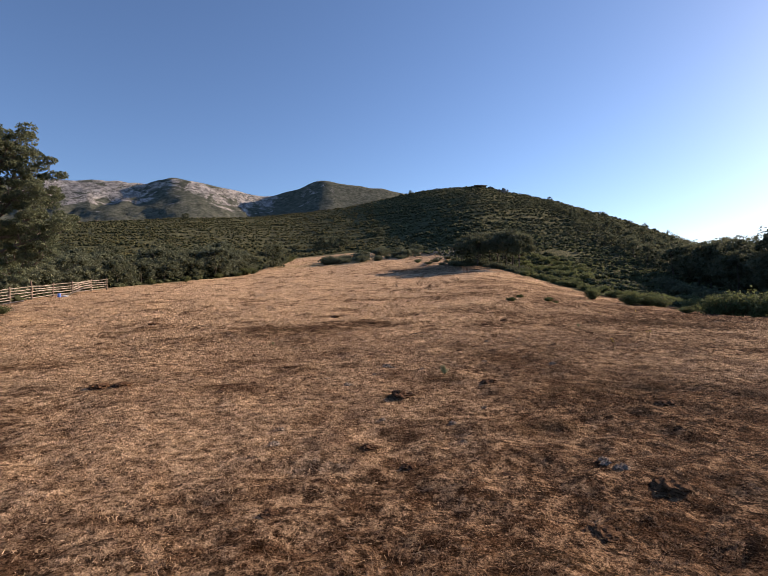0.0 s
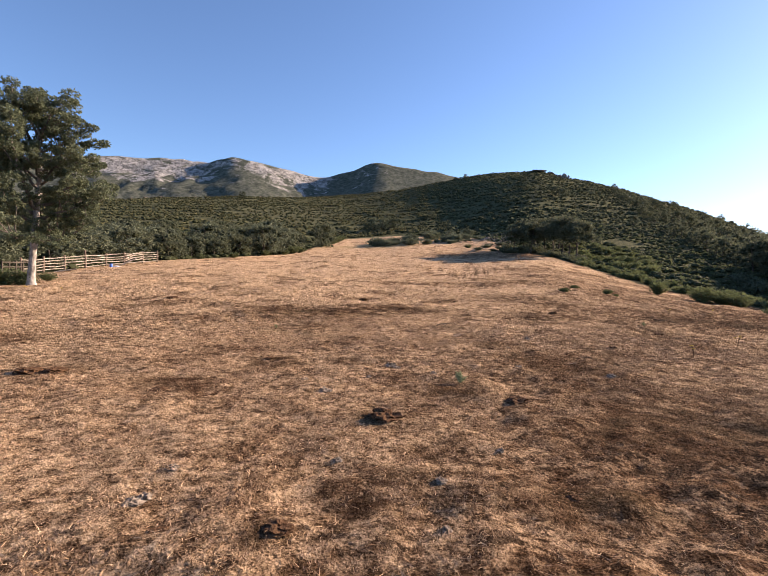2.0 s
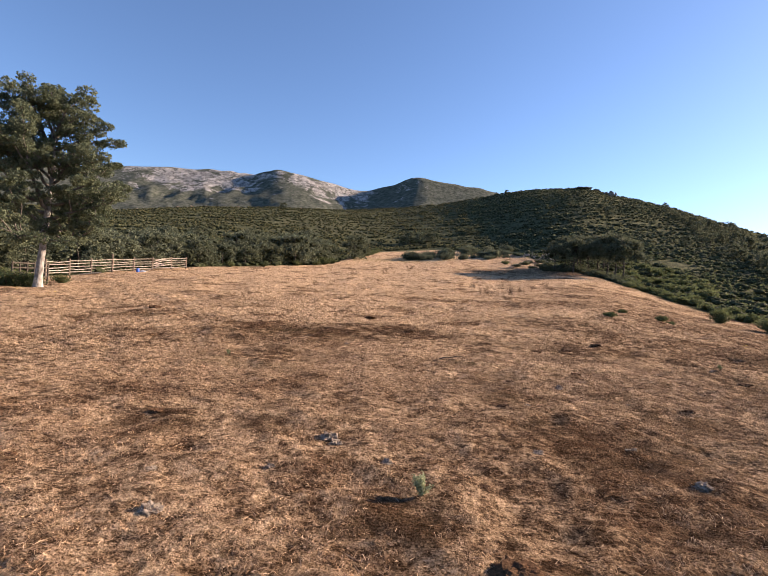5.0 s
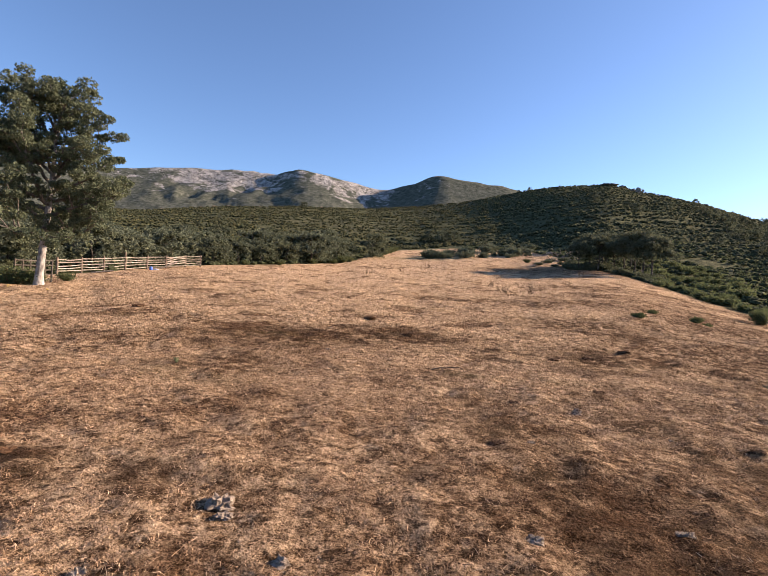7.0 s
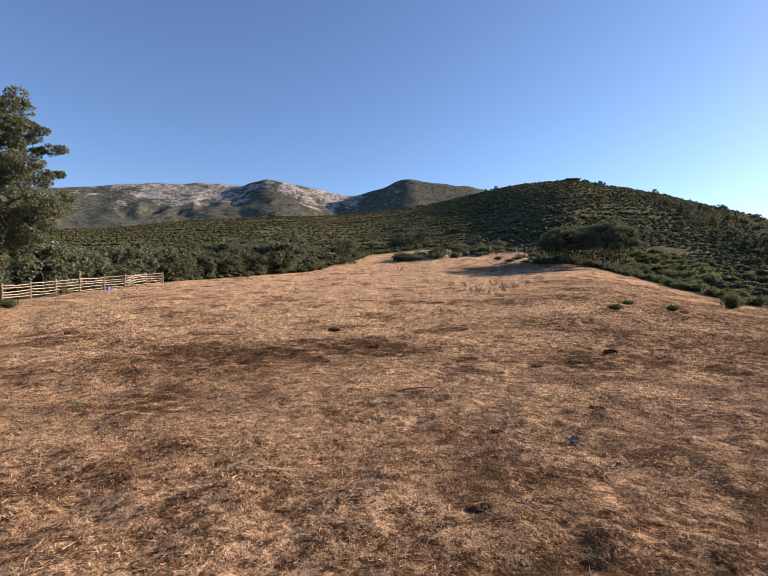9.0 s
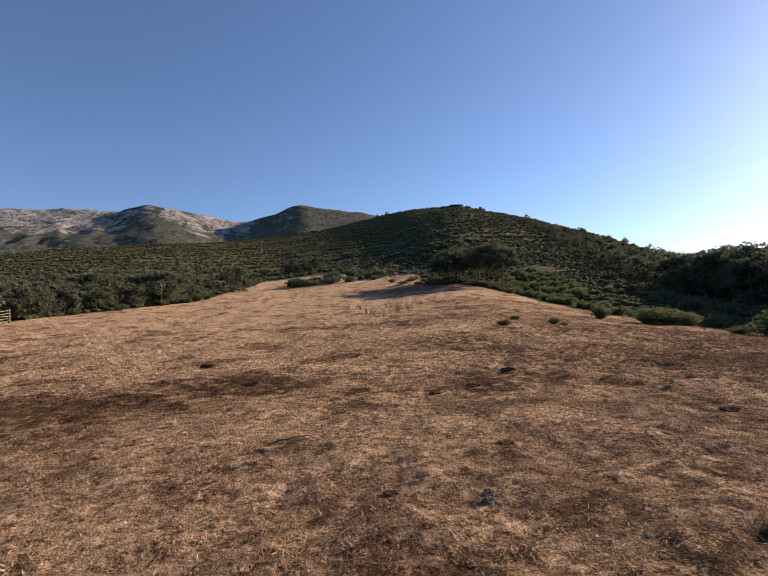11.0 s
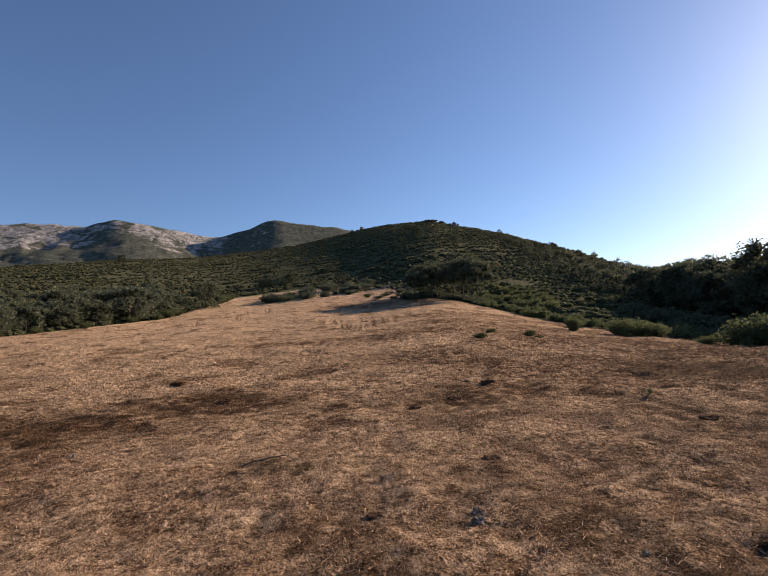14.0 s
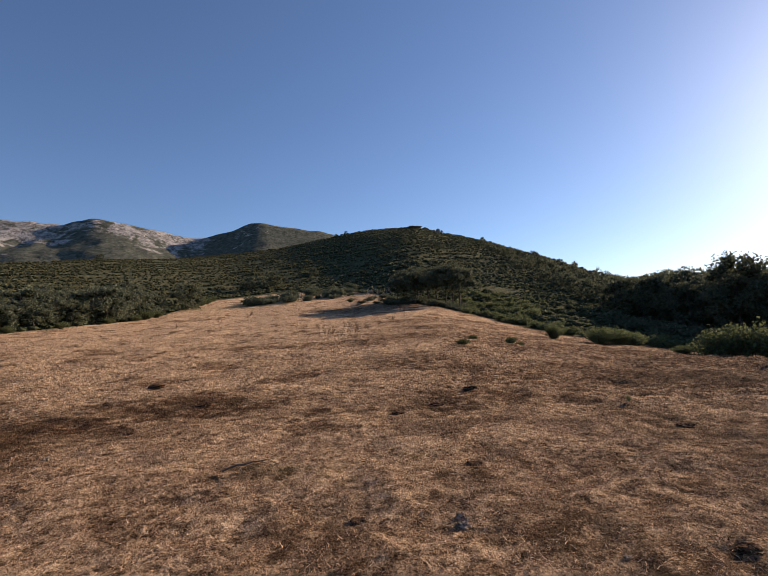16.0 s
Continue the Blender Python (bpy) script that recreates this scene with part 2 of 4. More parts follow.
# ---- shape helpers ----
def soft_noise(x, y, seed=0.0):
    """Smooth noise from 0 to 1 on a unit grid."""
    ix, iy = np.floor(x), np.floor(y)
    fx, fy = x - ix, y - iy
    fx, fy = fx * fx * (3 - 2 * fx), fy * fy * (3 - 2 * fy)

    def cell(a, b):
        h = np.sin(a * 127.1 + b * 311.7 + seed * 74.7) * 43758.5453
        return h - np.floor(h)

    low = cell(ix, iy) * (1 - fx) + cell(ix + 1, iy) * fx
    high = cell(ix, iy + 1) * (1 - fx) + cell(ix + 1, iy + 1) * fx
    return low * (1 - fy) + high * fy


def fbm(x, y, octaves=4, seed=0.0, gain=0.5):
    total, amp, full = 0.0, 1.0, 0.0
    for o in range(octaves):
        total = total + amp * (soft_noise(x * 2**o + 13.7 * o, y * 2**o - 7.3 * o, seed + o) - 0.5)
        full += amp
        amp *= gain
    return total / full * 2


def mesh_of(name, verts, faces, material, smooth=True):
    """A mesh from an array of places and one array of equal-sided faces."""
    verts, faces = np.asarray(verts, np.float32), np.asarray(faces, np.int32)
    me = bpy.data.meshes.new(name)
    me.vertices.add(len(verts))
    me.vertices.foreach_set("co", verts.ravel())
    n, k = faces.shape
    me.loops.add(n * k)
    me.loops.foreach_set("vertex_index", faces.ravel())
    me.polygons.add(n)
    me.polygons.foreach_set("loop_start", np.arange(0, n * k, k, dtype=np.int32))
    me.polygons.foreach_set("use_smooth", np.full(n, smooth))
    me.update(calc_edges=True)
    me.validate()
    me.materials.append(material)
    return me


def child(name, me, parent, label=""):
    ob = new(name, me)
    ob.parent = parent
    return tagged(ob, label)


def thing(name, place, label, category, group="", turn=0.0):
    ob = new(name)
    ob.empty_display_size = 0.2
    ob.matrix_basis = pose(*place, 0, 0, turn)
    return tagged(ob, label, category, group)


def tube(points, radii, sides=7):
    """A tapered tube through points, as places and quads."""
    points, radii = np.asarray(points, float), np.asarray(radii, float)
    way = np.gradient(points, axis=0)
    way /= np.linalg.norm(way, axis=1, keepdims=True) + 1e-9
    side = np.cross(way, np.where(np.abs(way[:, 2:3]) > 0.9, [[1.0, 0, 0]], [[0, 0, 1.0]]))
    side /= np.linalg.norm(side, axis=1, keepdims=True) + 1e-9
    up = np.cross(side, way)
    a = np.linspace(0, 2 * np.pi, sides, endpoint=False)
    ring = side[:, None] * np.cos(a)[None, :, None] + up[:, None] * np.sin(a)[None, :, None]
    v = (points[:, None] + ring * radii[:, None, None]).reshape(-1, 3)
    n = len(points)
    i, j = np.meshgrid(np.arange(n - 1), np.arange(sides), indexing="ij")
    k = (j + 1) % sides
    f = np.stack([i * sides + j, i * sides + k, (i + 1) * sides + k, (i + 1) * sides + j], -1).reshape(-1, 4)
    return v, f


def joined(pieces):
    vs, fs, n = [], [], 0
    for v, f in pieces:
        vs.append(v)
        fs.append(np.asarray(f) + n)
        n += len(v)
    return np.vstack(vs), np.vstack(fs)


def leaf_quads(rng, centres, size, spread=0.35):
    """Small leaf blades of random turn at the centres."""
    n = len(centres)
    a = rng.normal(size=(n, 3))
    a /= np.linalg.norm(a, axis=1, keepdims=True)
    b = np.cross(a, rng.normal(size=(n, 3)))
    b /= np.linalg.norm(b, axis=1, keepdims=True) + 1e-9
    s = size * (1 + spread * rng.normal(size=(n, 1))).clip(0.4, 1.8)
    fold = np.cross(a, b) * s * 0.25
    v = np.stack([centres - a * s * 0.62, centres + b * s * 0.42 + fold, centres + a * s * 0.62, centres - b * s * 0.42 + fold], 1).reshape(-1, 3)
    return v, np.arange(4 * n).reshape(-1, 4)


def leaf_spikes(rng, centres, size):
    """Single three-cornered leaf tufts, for foliage seen from afar."""
    n = len(centres)
    v = centres[:, None] + rng.normal(size=(n, 3, 3)) * size * 0.5
    return v.reshape(-1, 3), np.arange(3 * n).reshape(-1, 3)


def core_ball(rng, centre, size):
    """A rough twenty-sided heart of foliage, given a dark colour for inner shade."""
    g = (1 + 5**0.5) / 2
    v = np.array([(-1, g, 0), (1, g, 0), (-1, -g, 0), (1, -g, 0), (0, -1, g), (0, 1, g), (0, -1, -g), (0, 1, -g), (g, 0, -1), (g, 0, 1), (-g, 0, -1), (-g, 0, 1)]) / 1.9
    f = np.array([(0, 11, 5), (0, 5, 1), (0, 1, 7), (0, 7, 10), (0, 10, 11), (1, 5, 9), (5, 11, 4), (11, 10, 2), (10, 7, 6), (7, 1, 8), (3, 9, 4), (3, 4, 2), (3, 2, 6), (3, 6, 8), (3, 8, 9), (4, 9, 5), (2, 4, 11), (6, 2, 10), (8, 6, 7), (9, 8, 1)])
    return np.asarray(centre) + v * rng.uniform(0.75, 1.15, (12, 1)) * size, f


def clump_points(rng, centre, radius, n, flat=0.75):
    """Points gathered near the skin of a lumpy ball."""
    d = rng.normal(size=(n, 3))
    d /= np.linalg.norm(d, axis=1, keepdims=True)
    r = radius * rng.uniform(0.25, 1.0, (n, 1)) ** 0.45
    return np.asarray(centre) + d * r * [1, 1, flat]


# ---- the lie of the land ----
CX, CY, EYE_Z = 1.5, 7.0, 1.5
GRID = np.arange(-180, 180.01, 0.25)


def by_bearing(width, *stops):
    """A smooth curve over the bearing from (bearing, value) stops."""
    a, v = zip(*stops)
    curve = np.interp(GRID, a, v)
    k = np.exp(-0.5 * (np.arange(-24, 25) * 0.25 / width) ** 2)
    return np.convolve(np.pad(curve, 24, mode="wrap"), k / k.sum(), "valid")


EDGE_R = by_bearing(2.2, (-180, 70), (-90, 45), (-60, 45), (-48, 50), (-42, 58), (-35, 66), (-29, 72), (-20, 86), (-16, 104), (-13, 140), (-2, 140), (4.5, 128), (6.5, 108), (8.5, 78), (14, 72), (17, 64), (22, 55), (26.5, 50), (33, 50), (39, 44), (46, 41), (60, 40), (120, 60), (180, 70))
EDGE_EL = by_bearing(1.0, (-180, -2.5), (-90, -2.5), (-60, -1.8), (-48, -0.9), (-42, 0.0), (-35, 0.8), (-29, 1.3), (-20, 2.1), (-16, 3.2), (-13, 4.1), (-5, 4.8), (-2, 4.9), (4.5, 4.6), (6.5, 4.1), (8.5, 3.2), (14, 2.2), (17, 1.2), (22, -0.4), (26.5, -1.5), (33, -2.6), (39, -3.6), (46, -4.0), (60, -4.0), (120, -3), (180, -2.5))
CREST_R = by_bearing(3.0, (-180, 300), (-90, 330), (-30, 360), (-12, 400), (0, 380), (12, 340), (24, 300), (33, 230), (46, 160), (90, 160), (180, 300))
CREST_EL = by_bearing(0.7, (-180, 2), (-90, 3), (-60, 5.0), (-42, 6.3), (-34, 7.7), (-25, 8.55), (-17, 8.9), (-11, 9.45), (-5, 10.25), (-1, 11.1), (2, 11.65), (4, 11.95), (6, 12.13), (11, 12.25), (12.2, 12.0), (14, 11.4), (17, 10.75), (20, 9.75), (23, 8.65), (27, 7.1), (30, 5.75), (33, 4.1), (36, 2.2), (39, -0.2), (46, -1.5), (60, -1), (90, 0), (180, 2))
FAR_R = by_bearing(2.5, (-180, 1500), (-60, 1600), (-34, 1530), (-29, 1490), (-25, 1430), (-21, 1420), (-15, 1470), (-10, 1420), (-5, 1410), (4, 1480), (180, 1500))
FAR_EL = by_bearing(0.45, (-180, 1), (-90, 7), (-60, 9), (-46, 10.2), (-43, 10.6), (-40.5, 11.2), (-37, 11.6), (-34.5, 11.8), (-32, 12.05), (-30, 12.1), (-28.6, 12.0), (-27.4, 12.1), (-26.2, 12.7), (-24.6, 12.95), (-22.4, 12.65), (-20, 12.25), (-17.5, 11.7), (-15.0, 11.35), (-13.8, 11.5), (-12.0, 12.0), (-10.0, 12.65), (-8.7, 13.3), (-7.2, 13.35), (-6.4, 13.05), (-5.0, 12.85), (-3, 12.55), (0, 12.2), (4, 11.0), (10, 8), (20, 2), (36, 0.5), (180, 1))
ROCKY = by_bearing(1.0, (-180, 0), (-60, 0.1), (-46, 0.25), (-41, 0.55), (-37, 0.95), (-30, 0.9), (-27, 0.62), (-24.5, 0.5), (-22, 0.62), (-18, 0.95), (-14.5, 0.75), (-12, 0.35), (-9, 0.42), (-7, 0.42), (-5, 0.15), (0, 0.05), (180, 0))


def lie(x, y):
    """Height of the land at x, y, with its bearing, distance and the shares of the slope."""
    x, y = np.asarray(x, float), np.asarray(y, float)
    dx, dy = x - CX, y - CY
    r, az = np.hypot(dx, dy) + 1e-6, np.degrees(np.arctan2(dx, dy))

    def pick(curve):
        return np.interp(az, GRID, curve)

    re, rh, rm = pick(EDGE_R), pick(CREST_R), pick(FAR_R)
    ze = EYE_Z + re * np.tan(np.radians(pick(EDGE_EL)))
    zh = EYE_Z + rh * np.tan(np.radians(pick(CREST_EL)))
    zm = EYE_Z + rm * np.tan(np.radians(pick(FAR_EL)))
    near = ze * (np.minimum(r, re) / re) ** 1.8
    s = np.clip((r - re) / (rh - re), 0, 1)
    slope = ze + (zh - ze) * (1.1 * s**1.3 - 0.1 * s**4)
    dip = zh - 28 * np.clip((r - rh) / 160, 0, 1) ** 1.3
    u = np.clip((r - rh - 120) / (rm - rh - 120), 0, 1)
    rise = zh - 22 + (zm - zh + 22) * u**2.3
    back = zm - 60 * np.clip((r - rm) / 600, 0, 4)
    z = np.where(r < re, near, np.where(r < rh, slope, np.where(r < rm, np.maximum(dip, np.where(u > 0, rise, -1e9)), back)))
    # roughness grows with distance
    z = z + 0.05 * fbm(x / 2.2, y / 2.2, 3, 3) * np.clip(r / 6, 0.3, 1.0) + 0.12 * fbm(x / 9, y / 9, 3, 5) * np.clip((r - 6) / 20, 0, 1)
    tussock = np.clip((r - 2) / 8, 0.7, 1) * np.clip((re - r) / 6, 0, 1)
    z = z + tussock * (0.045 * fbm(x / 0.9, y / 0.7, 2, 61) + 0.075 * (1.25 - 0.6 * thick_at(x, y)) * np.clip((40 - r) / 12, 0, 1) * fbm(x / 0.3, y / 0.28, 2, 63))
    z = z + 0.17 * fbm(x / 1.7, y / 1.4, 3, 65) * np.clip((r - 9) / 14, 0, 1) * np.clip((re - r) / 8, 0, 1)
    z = z + 1.3 * fbm(x / 35, y / 35, 4, 7) * np.clip((r - re) / 40, 0, 1) * np.clip((rh - r) / 60, 0.25, 1)
    hill = fbm(x / 160, y / 160, 5, 9)
    gully = 1 - np.abs(fbm(x / 210, y / 210, 5, 11)) * 2.2
    z = z + np.clip((r - rh - 100) / 300, 0, 1) * (5 * hill - 4 * gully + 1) * np.clip((rm - r) / 250, 0.12, 1)
    crags = np.interp(az, GRID, ROCKY) * np.clip((u - 0.62) / 0.2, 0, 1) * np.clip((rm - r) / 220, 0.03, 1)
    ridges = 1 - np.abs(fbm(x / 90, y / 90, 5, 15, 0.6)) * 2.5
    z = z + np.where(r > rh + 100, 1, 0) * (crags * (15 * ridges - 6) + 2.5 * fbm(x / 60, y / 60, 4, 17) * np.clip((r - rh - 100) / 200, 0, 1) * np.clip((rm - r) / 120, 0.2, 1))
    return z, az, r, re, rh, rm, u, s


def height(x, y):
    return float(lie(np.array([x]), np.array([y]))[0][0])


def heights(x, y):
    return lie(x, y)[0]


def at_bearing(az, r):
    return CX + r * math.sin(radians(az)), CY + r * math.cos(radians(az))


WORN = [(-4.6, 7.8, 0.4), (-2.6, 7.5, 0.5), (0.1, 6.5, 0.25), (0.2, 5.0, 0.4), (-0.3, 4.4, 0.15), (0.8, 7.7, 0.4), (1.5, 5.1, 0.35), (2.9, 7.0, 1.2), (4.6, 8.5, 0.5), (-3.3, 16.1, 2.0), (-1.8, 9.0, 0.5), (-0.8, 9.2, 0.25), (-2.8, 13.0, 1.0), (-1.0, 18.0, 1.9), (4.2, 24.5, 3.0), (3.4, 16.7, 1.4), (4.6, 17.6, 1.0), (1.8, 11.2, 0.5), (1.9, 10.3, 0.35), (2.6, 9.6, 0.7), (3.1, 12.2, 0.4), (3.6, 11.3, 0.6), (1.4, 12.4, 0.4), (2.8, 13.3, 0.35), (6.3, 15.0, 1.3), (11.4, 20.1, 2.0), (9.2, 19.2, 1.0), (0.7, 14.1, 0.3), (1.6, 17.1, 0.5), (8.0, 84.0, 8.0), (3.0, 87.0, 6.0), (13.0, 81.0, 5.0)]


def worn_at(x, y):
    worn = np.zeros_like(x)
    ragged = 0.5 * fbm(x / 0.7, y / 0.7, 3, 51)
    for wx, wy, wide in WORN:
        worn = np.maximum(worn, np.clip(1.5 - np.hypot((x - wx) / wide, (y - wy) / (wide * 0.95)) - ragged, 0, 1))
    return worn


# where the straw stands thicker or thinner than around it: x, y, reach, by how much
STANDS = [(-1.6, 4.6, 2.6, 0.5), (0.4, 6.2, 1.2, 0.25), (3.0, 6.0, 1.6, -0.35), (2.6, 9.6, 1.3, -0.45), (0.9, 8.8, 0.9, -0.25), (-12.0, 26.0, 8.0, 0.4), (3.0, 20.0, 3.0, 0.35), (-3.5, 16.5, 2.5, -0.4), (-6.0, 22.0, 4.0, 0.3)]


def thick_at(x, y):
    """How thick the straw stands: more to the west and up the pasture, less to the east."""
    thick = 0.5 - 0.034 * (x - 1.0) + 0.02 * (y - 12.0) + 0.85 * fbm(x / 9, y / 5, 3, 27)
    for sx, sy, reach, more in STANDS:
        thick = thick + more * np.exp(-((x - sx) ** 2 + (y - sy) ** 2) / reach**2)
    return np.clip(thick, 0, 1)


def build_ground():
    az = np.radians(np.concatenate([np.arange(-180, -64, 1.6), np.arange(-64, 64, 0.4), np.arange(64, 180, 1.6)]))
    rr = np.concatenate([[0.0], np.arange(0.2, 26, 0.12), np.arange(26, 60, 0.3), np.arange(60, 112, 0.6), np.geomspace(113, 520, 80), np.geomspace(530, 1950, 105), [2300, 3000, 4500]])
    a, r = np.meshgrid(az, rr, indexing="ij")
    x, y = CX + r * np.sin(a), CY + r * np.cos(a)
    z, deg, dist, re, rh, rm, u, s = lie(x, y)
    n, k = a.shape
    i, j = np.meshgrid(np.arange(n), np.arange(k - 1), indexing="ij")
    ii = (i + 1) % n
    f = np.stack([i * k + j, i * k + j + 1, ii * k + j + 1, ii * k + j], -1).reshape(-1, 4)
    me = mesh_of("ground", np.stack([x, y, z], -1).reshape(-1, 3), f, GROUND)
    # what grows or lies bare where
    edge = re + 3.0 * fbm(x / 6, y / 6, 3, 21)
    field = np.clip((edge - dist) / 2.5 + 0.5, 0, 1)
    meadow = np.clip((dist - 96) / 20, 0, 1) * np.clip((fbm(x / 12, y / 12, 4, 25) + 0.2) * 2.0, 0, 0.7) * (deg > -18) * (deg < 2)
    rock = 0.84 * np.interp(deg, GRID, ROCKY) * np.clip((u - 0.74) / 0.2, 0, 1)
    rock = np.where(dist > rh + 100, rock, 0)
    layer = me.color_attributes.new("cover", "FLOAT_COLOR", "POINT")
    layer.data.foreach_set("color", np.stack([field, meadow, rock, np.ones_like(rock)], -1).astype(np.float32).ravel())
    # trodden places where the soil shows
    worn = worn_at(x, y)
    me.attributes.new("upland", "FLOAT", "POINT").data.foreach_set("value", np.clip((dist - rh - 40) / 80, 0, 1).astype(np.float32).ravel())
    thick = thick_at(x, y)
    me.attributes.new("thick", "FLOAT", "POINT").data.foreach_set("value", thick.astype(np.float32).ravel())
    me.attributes.new("worn", "FLOAT", "POINT").data.foreach_set("value", worn.astype(np.float32).ravel())
    ob = new("ground", me)
    return tagged(ob, "dry straw-coloured pasture rising to dark heath slopes and rocky mountains", "ground", kind="structure")


build_ground()


# ---- trees ----
def grow(rng, start, way, length, radius, depth, out, tips, bend=0.25, rise=0.15):
    """A limb that winds, tapers and forks; keeps its tubes in out and its ends in tips."""
    n = 6
    pts, w = [np.array(start, float)], np.array(way, float)
    for _ in range(n):
        w = w + rng.normal(size=3) * bend + [0, 0, rise * 0.5]
        w /= np.linalg.norm(w)
        pts.append(pts[-1] + w * length / n)
    rad = np.linspace(radius, radius * 0.45, n + 1)
    out.append(tube(pts, rad, 7 if radius > 0.05 else 5))
    if depth == 0:
        tips.extend(pts[3:])
        return
    for i in range(2, n + 1):
        if depth == 1:
            tips.append(pts[i])
        for _ in range(1 if i < n else 2):
            side = rng.normal(size=3)
            side -= w * (side @ w)
            side /= np.linalg.norm(side) + 1e-9
            new_way = w * 0.55 + side * 0.8 + [0, 0, 0.15]
            grow(rng, pts[i], new_way / np.linalg.norm(new_way), length * rng.uniform(0.45, 0.7), rad[i] * 0.6, depth - 1, out, tips, bend, rise)


def crown_mesh(rng, name, tips, per_tip, spread, leaf, material, keep=None):
    c = np.vstack([clump_points(rng, t, spread * rng.uniform(0.6, 1.3), per_tip, 0.7) for t in tips])
    if keep is not None:
        c = c[keep(c)]
    v, f = leaf_quads(rng, c, leaf)
    return mesh_of(name, v, f, material, False)


def big_oak():
    """The tall oak beside the fence: a leaning pale trunk, long limbs and an open, billowing crown."""
    rng = np.random.default_rng(11)
    x, y = TREE_AT
    z = height(x, y)
    tree = thing("oak_tree", (x, y, z - 0.05), "tall old oak with pale trunk and dull green crown", "tree")
    tree.scale = (0.97, 0.97, 0.94)
    # the camera's side of the tree is its south-east; bearings below are along the view
    right = np.array([0.76, 0.65, 0.0])
    ahead = np.array([-0.65, 0.76, 0.0])
    up = np.array([0, 0, 1.0])
    pts = [np.array([0, 0, -0.2]), np.array([0, 0, 0.5]) + right * 0.01, up * 1.6 + right * 0.07, up * 3.0 + right * 0.18, up * 5.0 + right * 0.3, up * 7.2 + right * 0.45, up * 9.2 + right * 0.4, up * 11.0 + right * 0.3]
    rad = [0.33, 0.225, 0.195, 0.185, 0.165, 0.13, 0.085, 0.04]
    fine = np.linspace(0, 7, 29)
    p = np.stack([np.interp(fine, range(8), [q[i] for q in pts]) for i in range(3)], -1)
    child("trunk", mesh_of("trunk", *tube(p, np.interp(fine, range(8), rad), 12), BARK), tree, "pale grey furrowed trunk")
    tips = []
    for n in range(30):
        h = 2.9 + 7.9 * (n + 0.3) / 30
        at = up * h + right * np.interp(h, [0, 3, 7, 11], [0, 0.18, 0.45, 0.3])
        a = n * 2.4 + rng.normal() * 0.3
        reach = np.interp(h, [2.9, 4.5, 6.5, 8.5, 10.0, 11.0], [3.0, 3.4, 3.2, 2.7, 1.9, 1.1]) * rng.uniform(0.8, 1.15)
        side = math.cos(a) * right + math.sin(a) * ahead
        if side @ right < -0.2:
            reach *= 1.12
        way = side + up * np.interp(h, [3, 6, 11], [-0.12, 0.3, 1.0])
        limbs = []
        grow(rng, at, way / np.linalg.norm(way), reach, 0.03 + 0.022 * reach, 1, limbs, tips, 0.22)
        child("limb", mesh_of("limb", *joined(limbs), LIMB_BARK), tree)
    tips = np.array(tips)
    # gather tips into leafy billows with gaps between them
    rng.shuffle(tips)
    kept = []
    for q in tips:
        if all(np.linalg.norm(q - k) > 0.5 for k in kept):
            kept.append(q)
    child("crown", crown_mesh(rng, "crown", kept, int(86000 / len(kept)), 0.48, 0.1, OAK_LEAF), tree, "dull green leaves")
    return tree


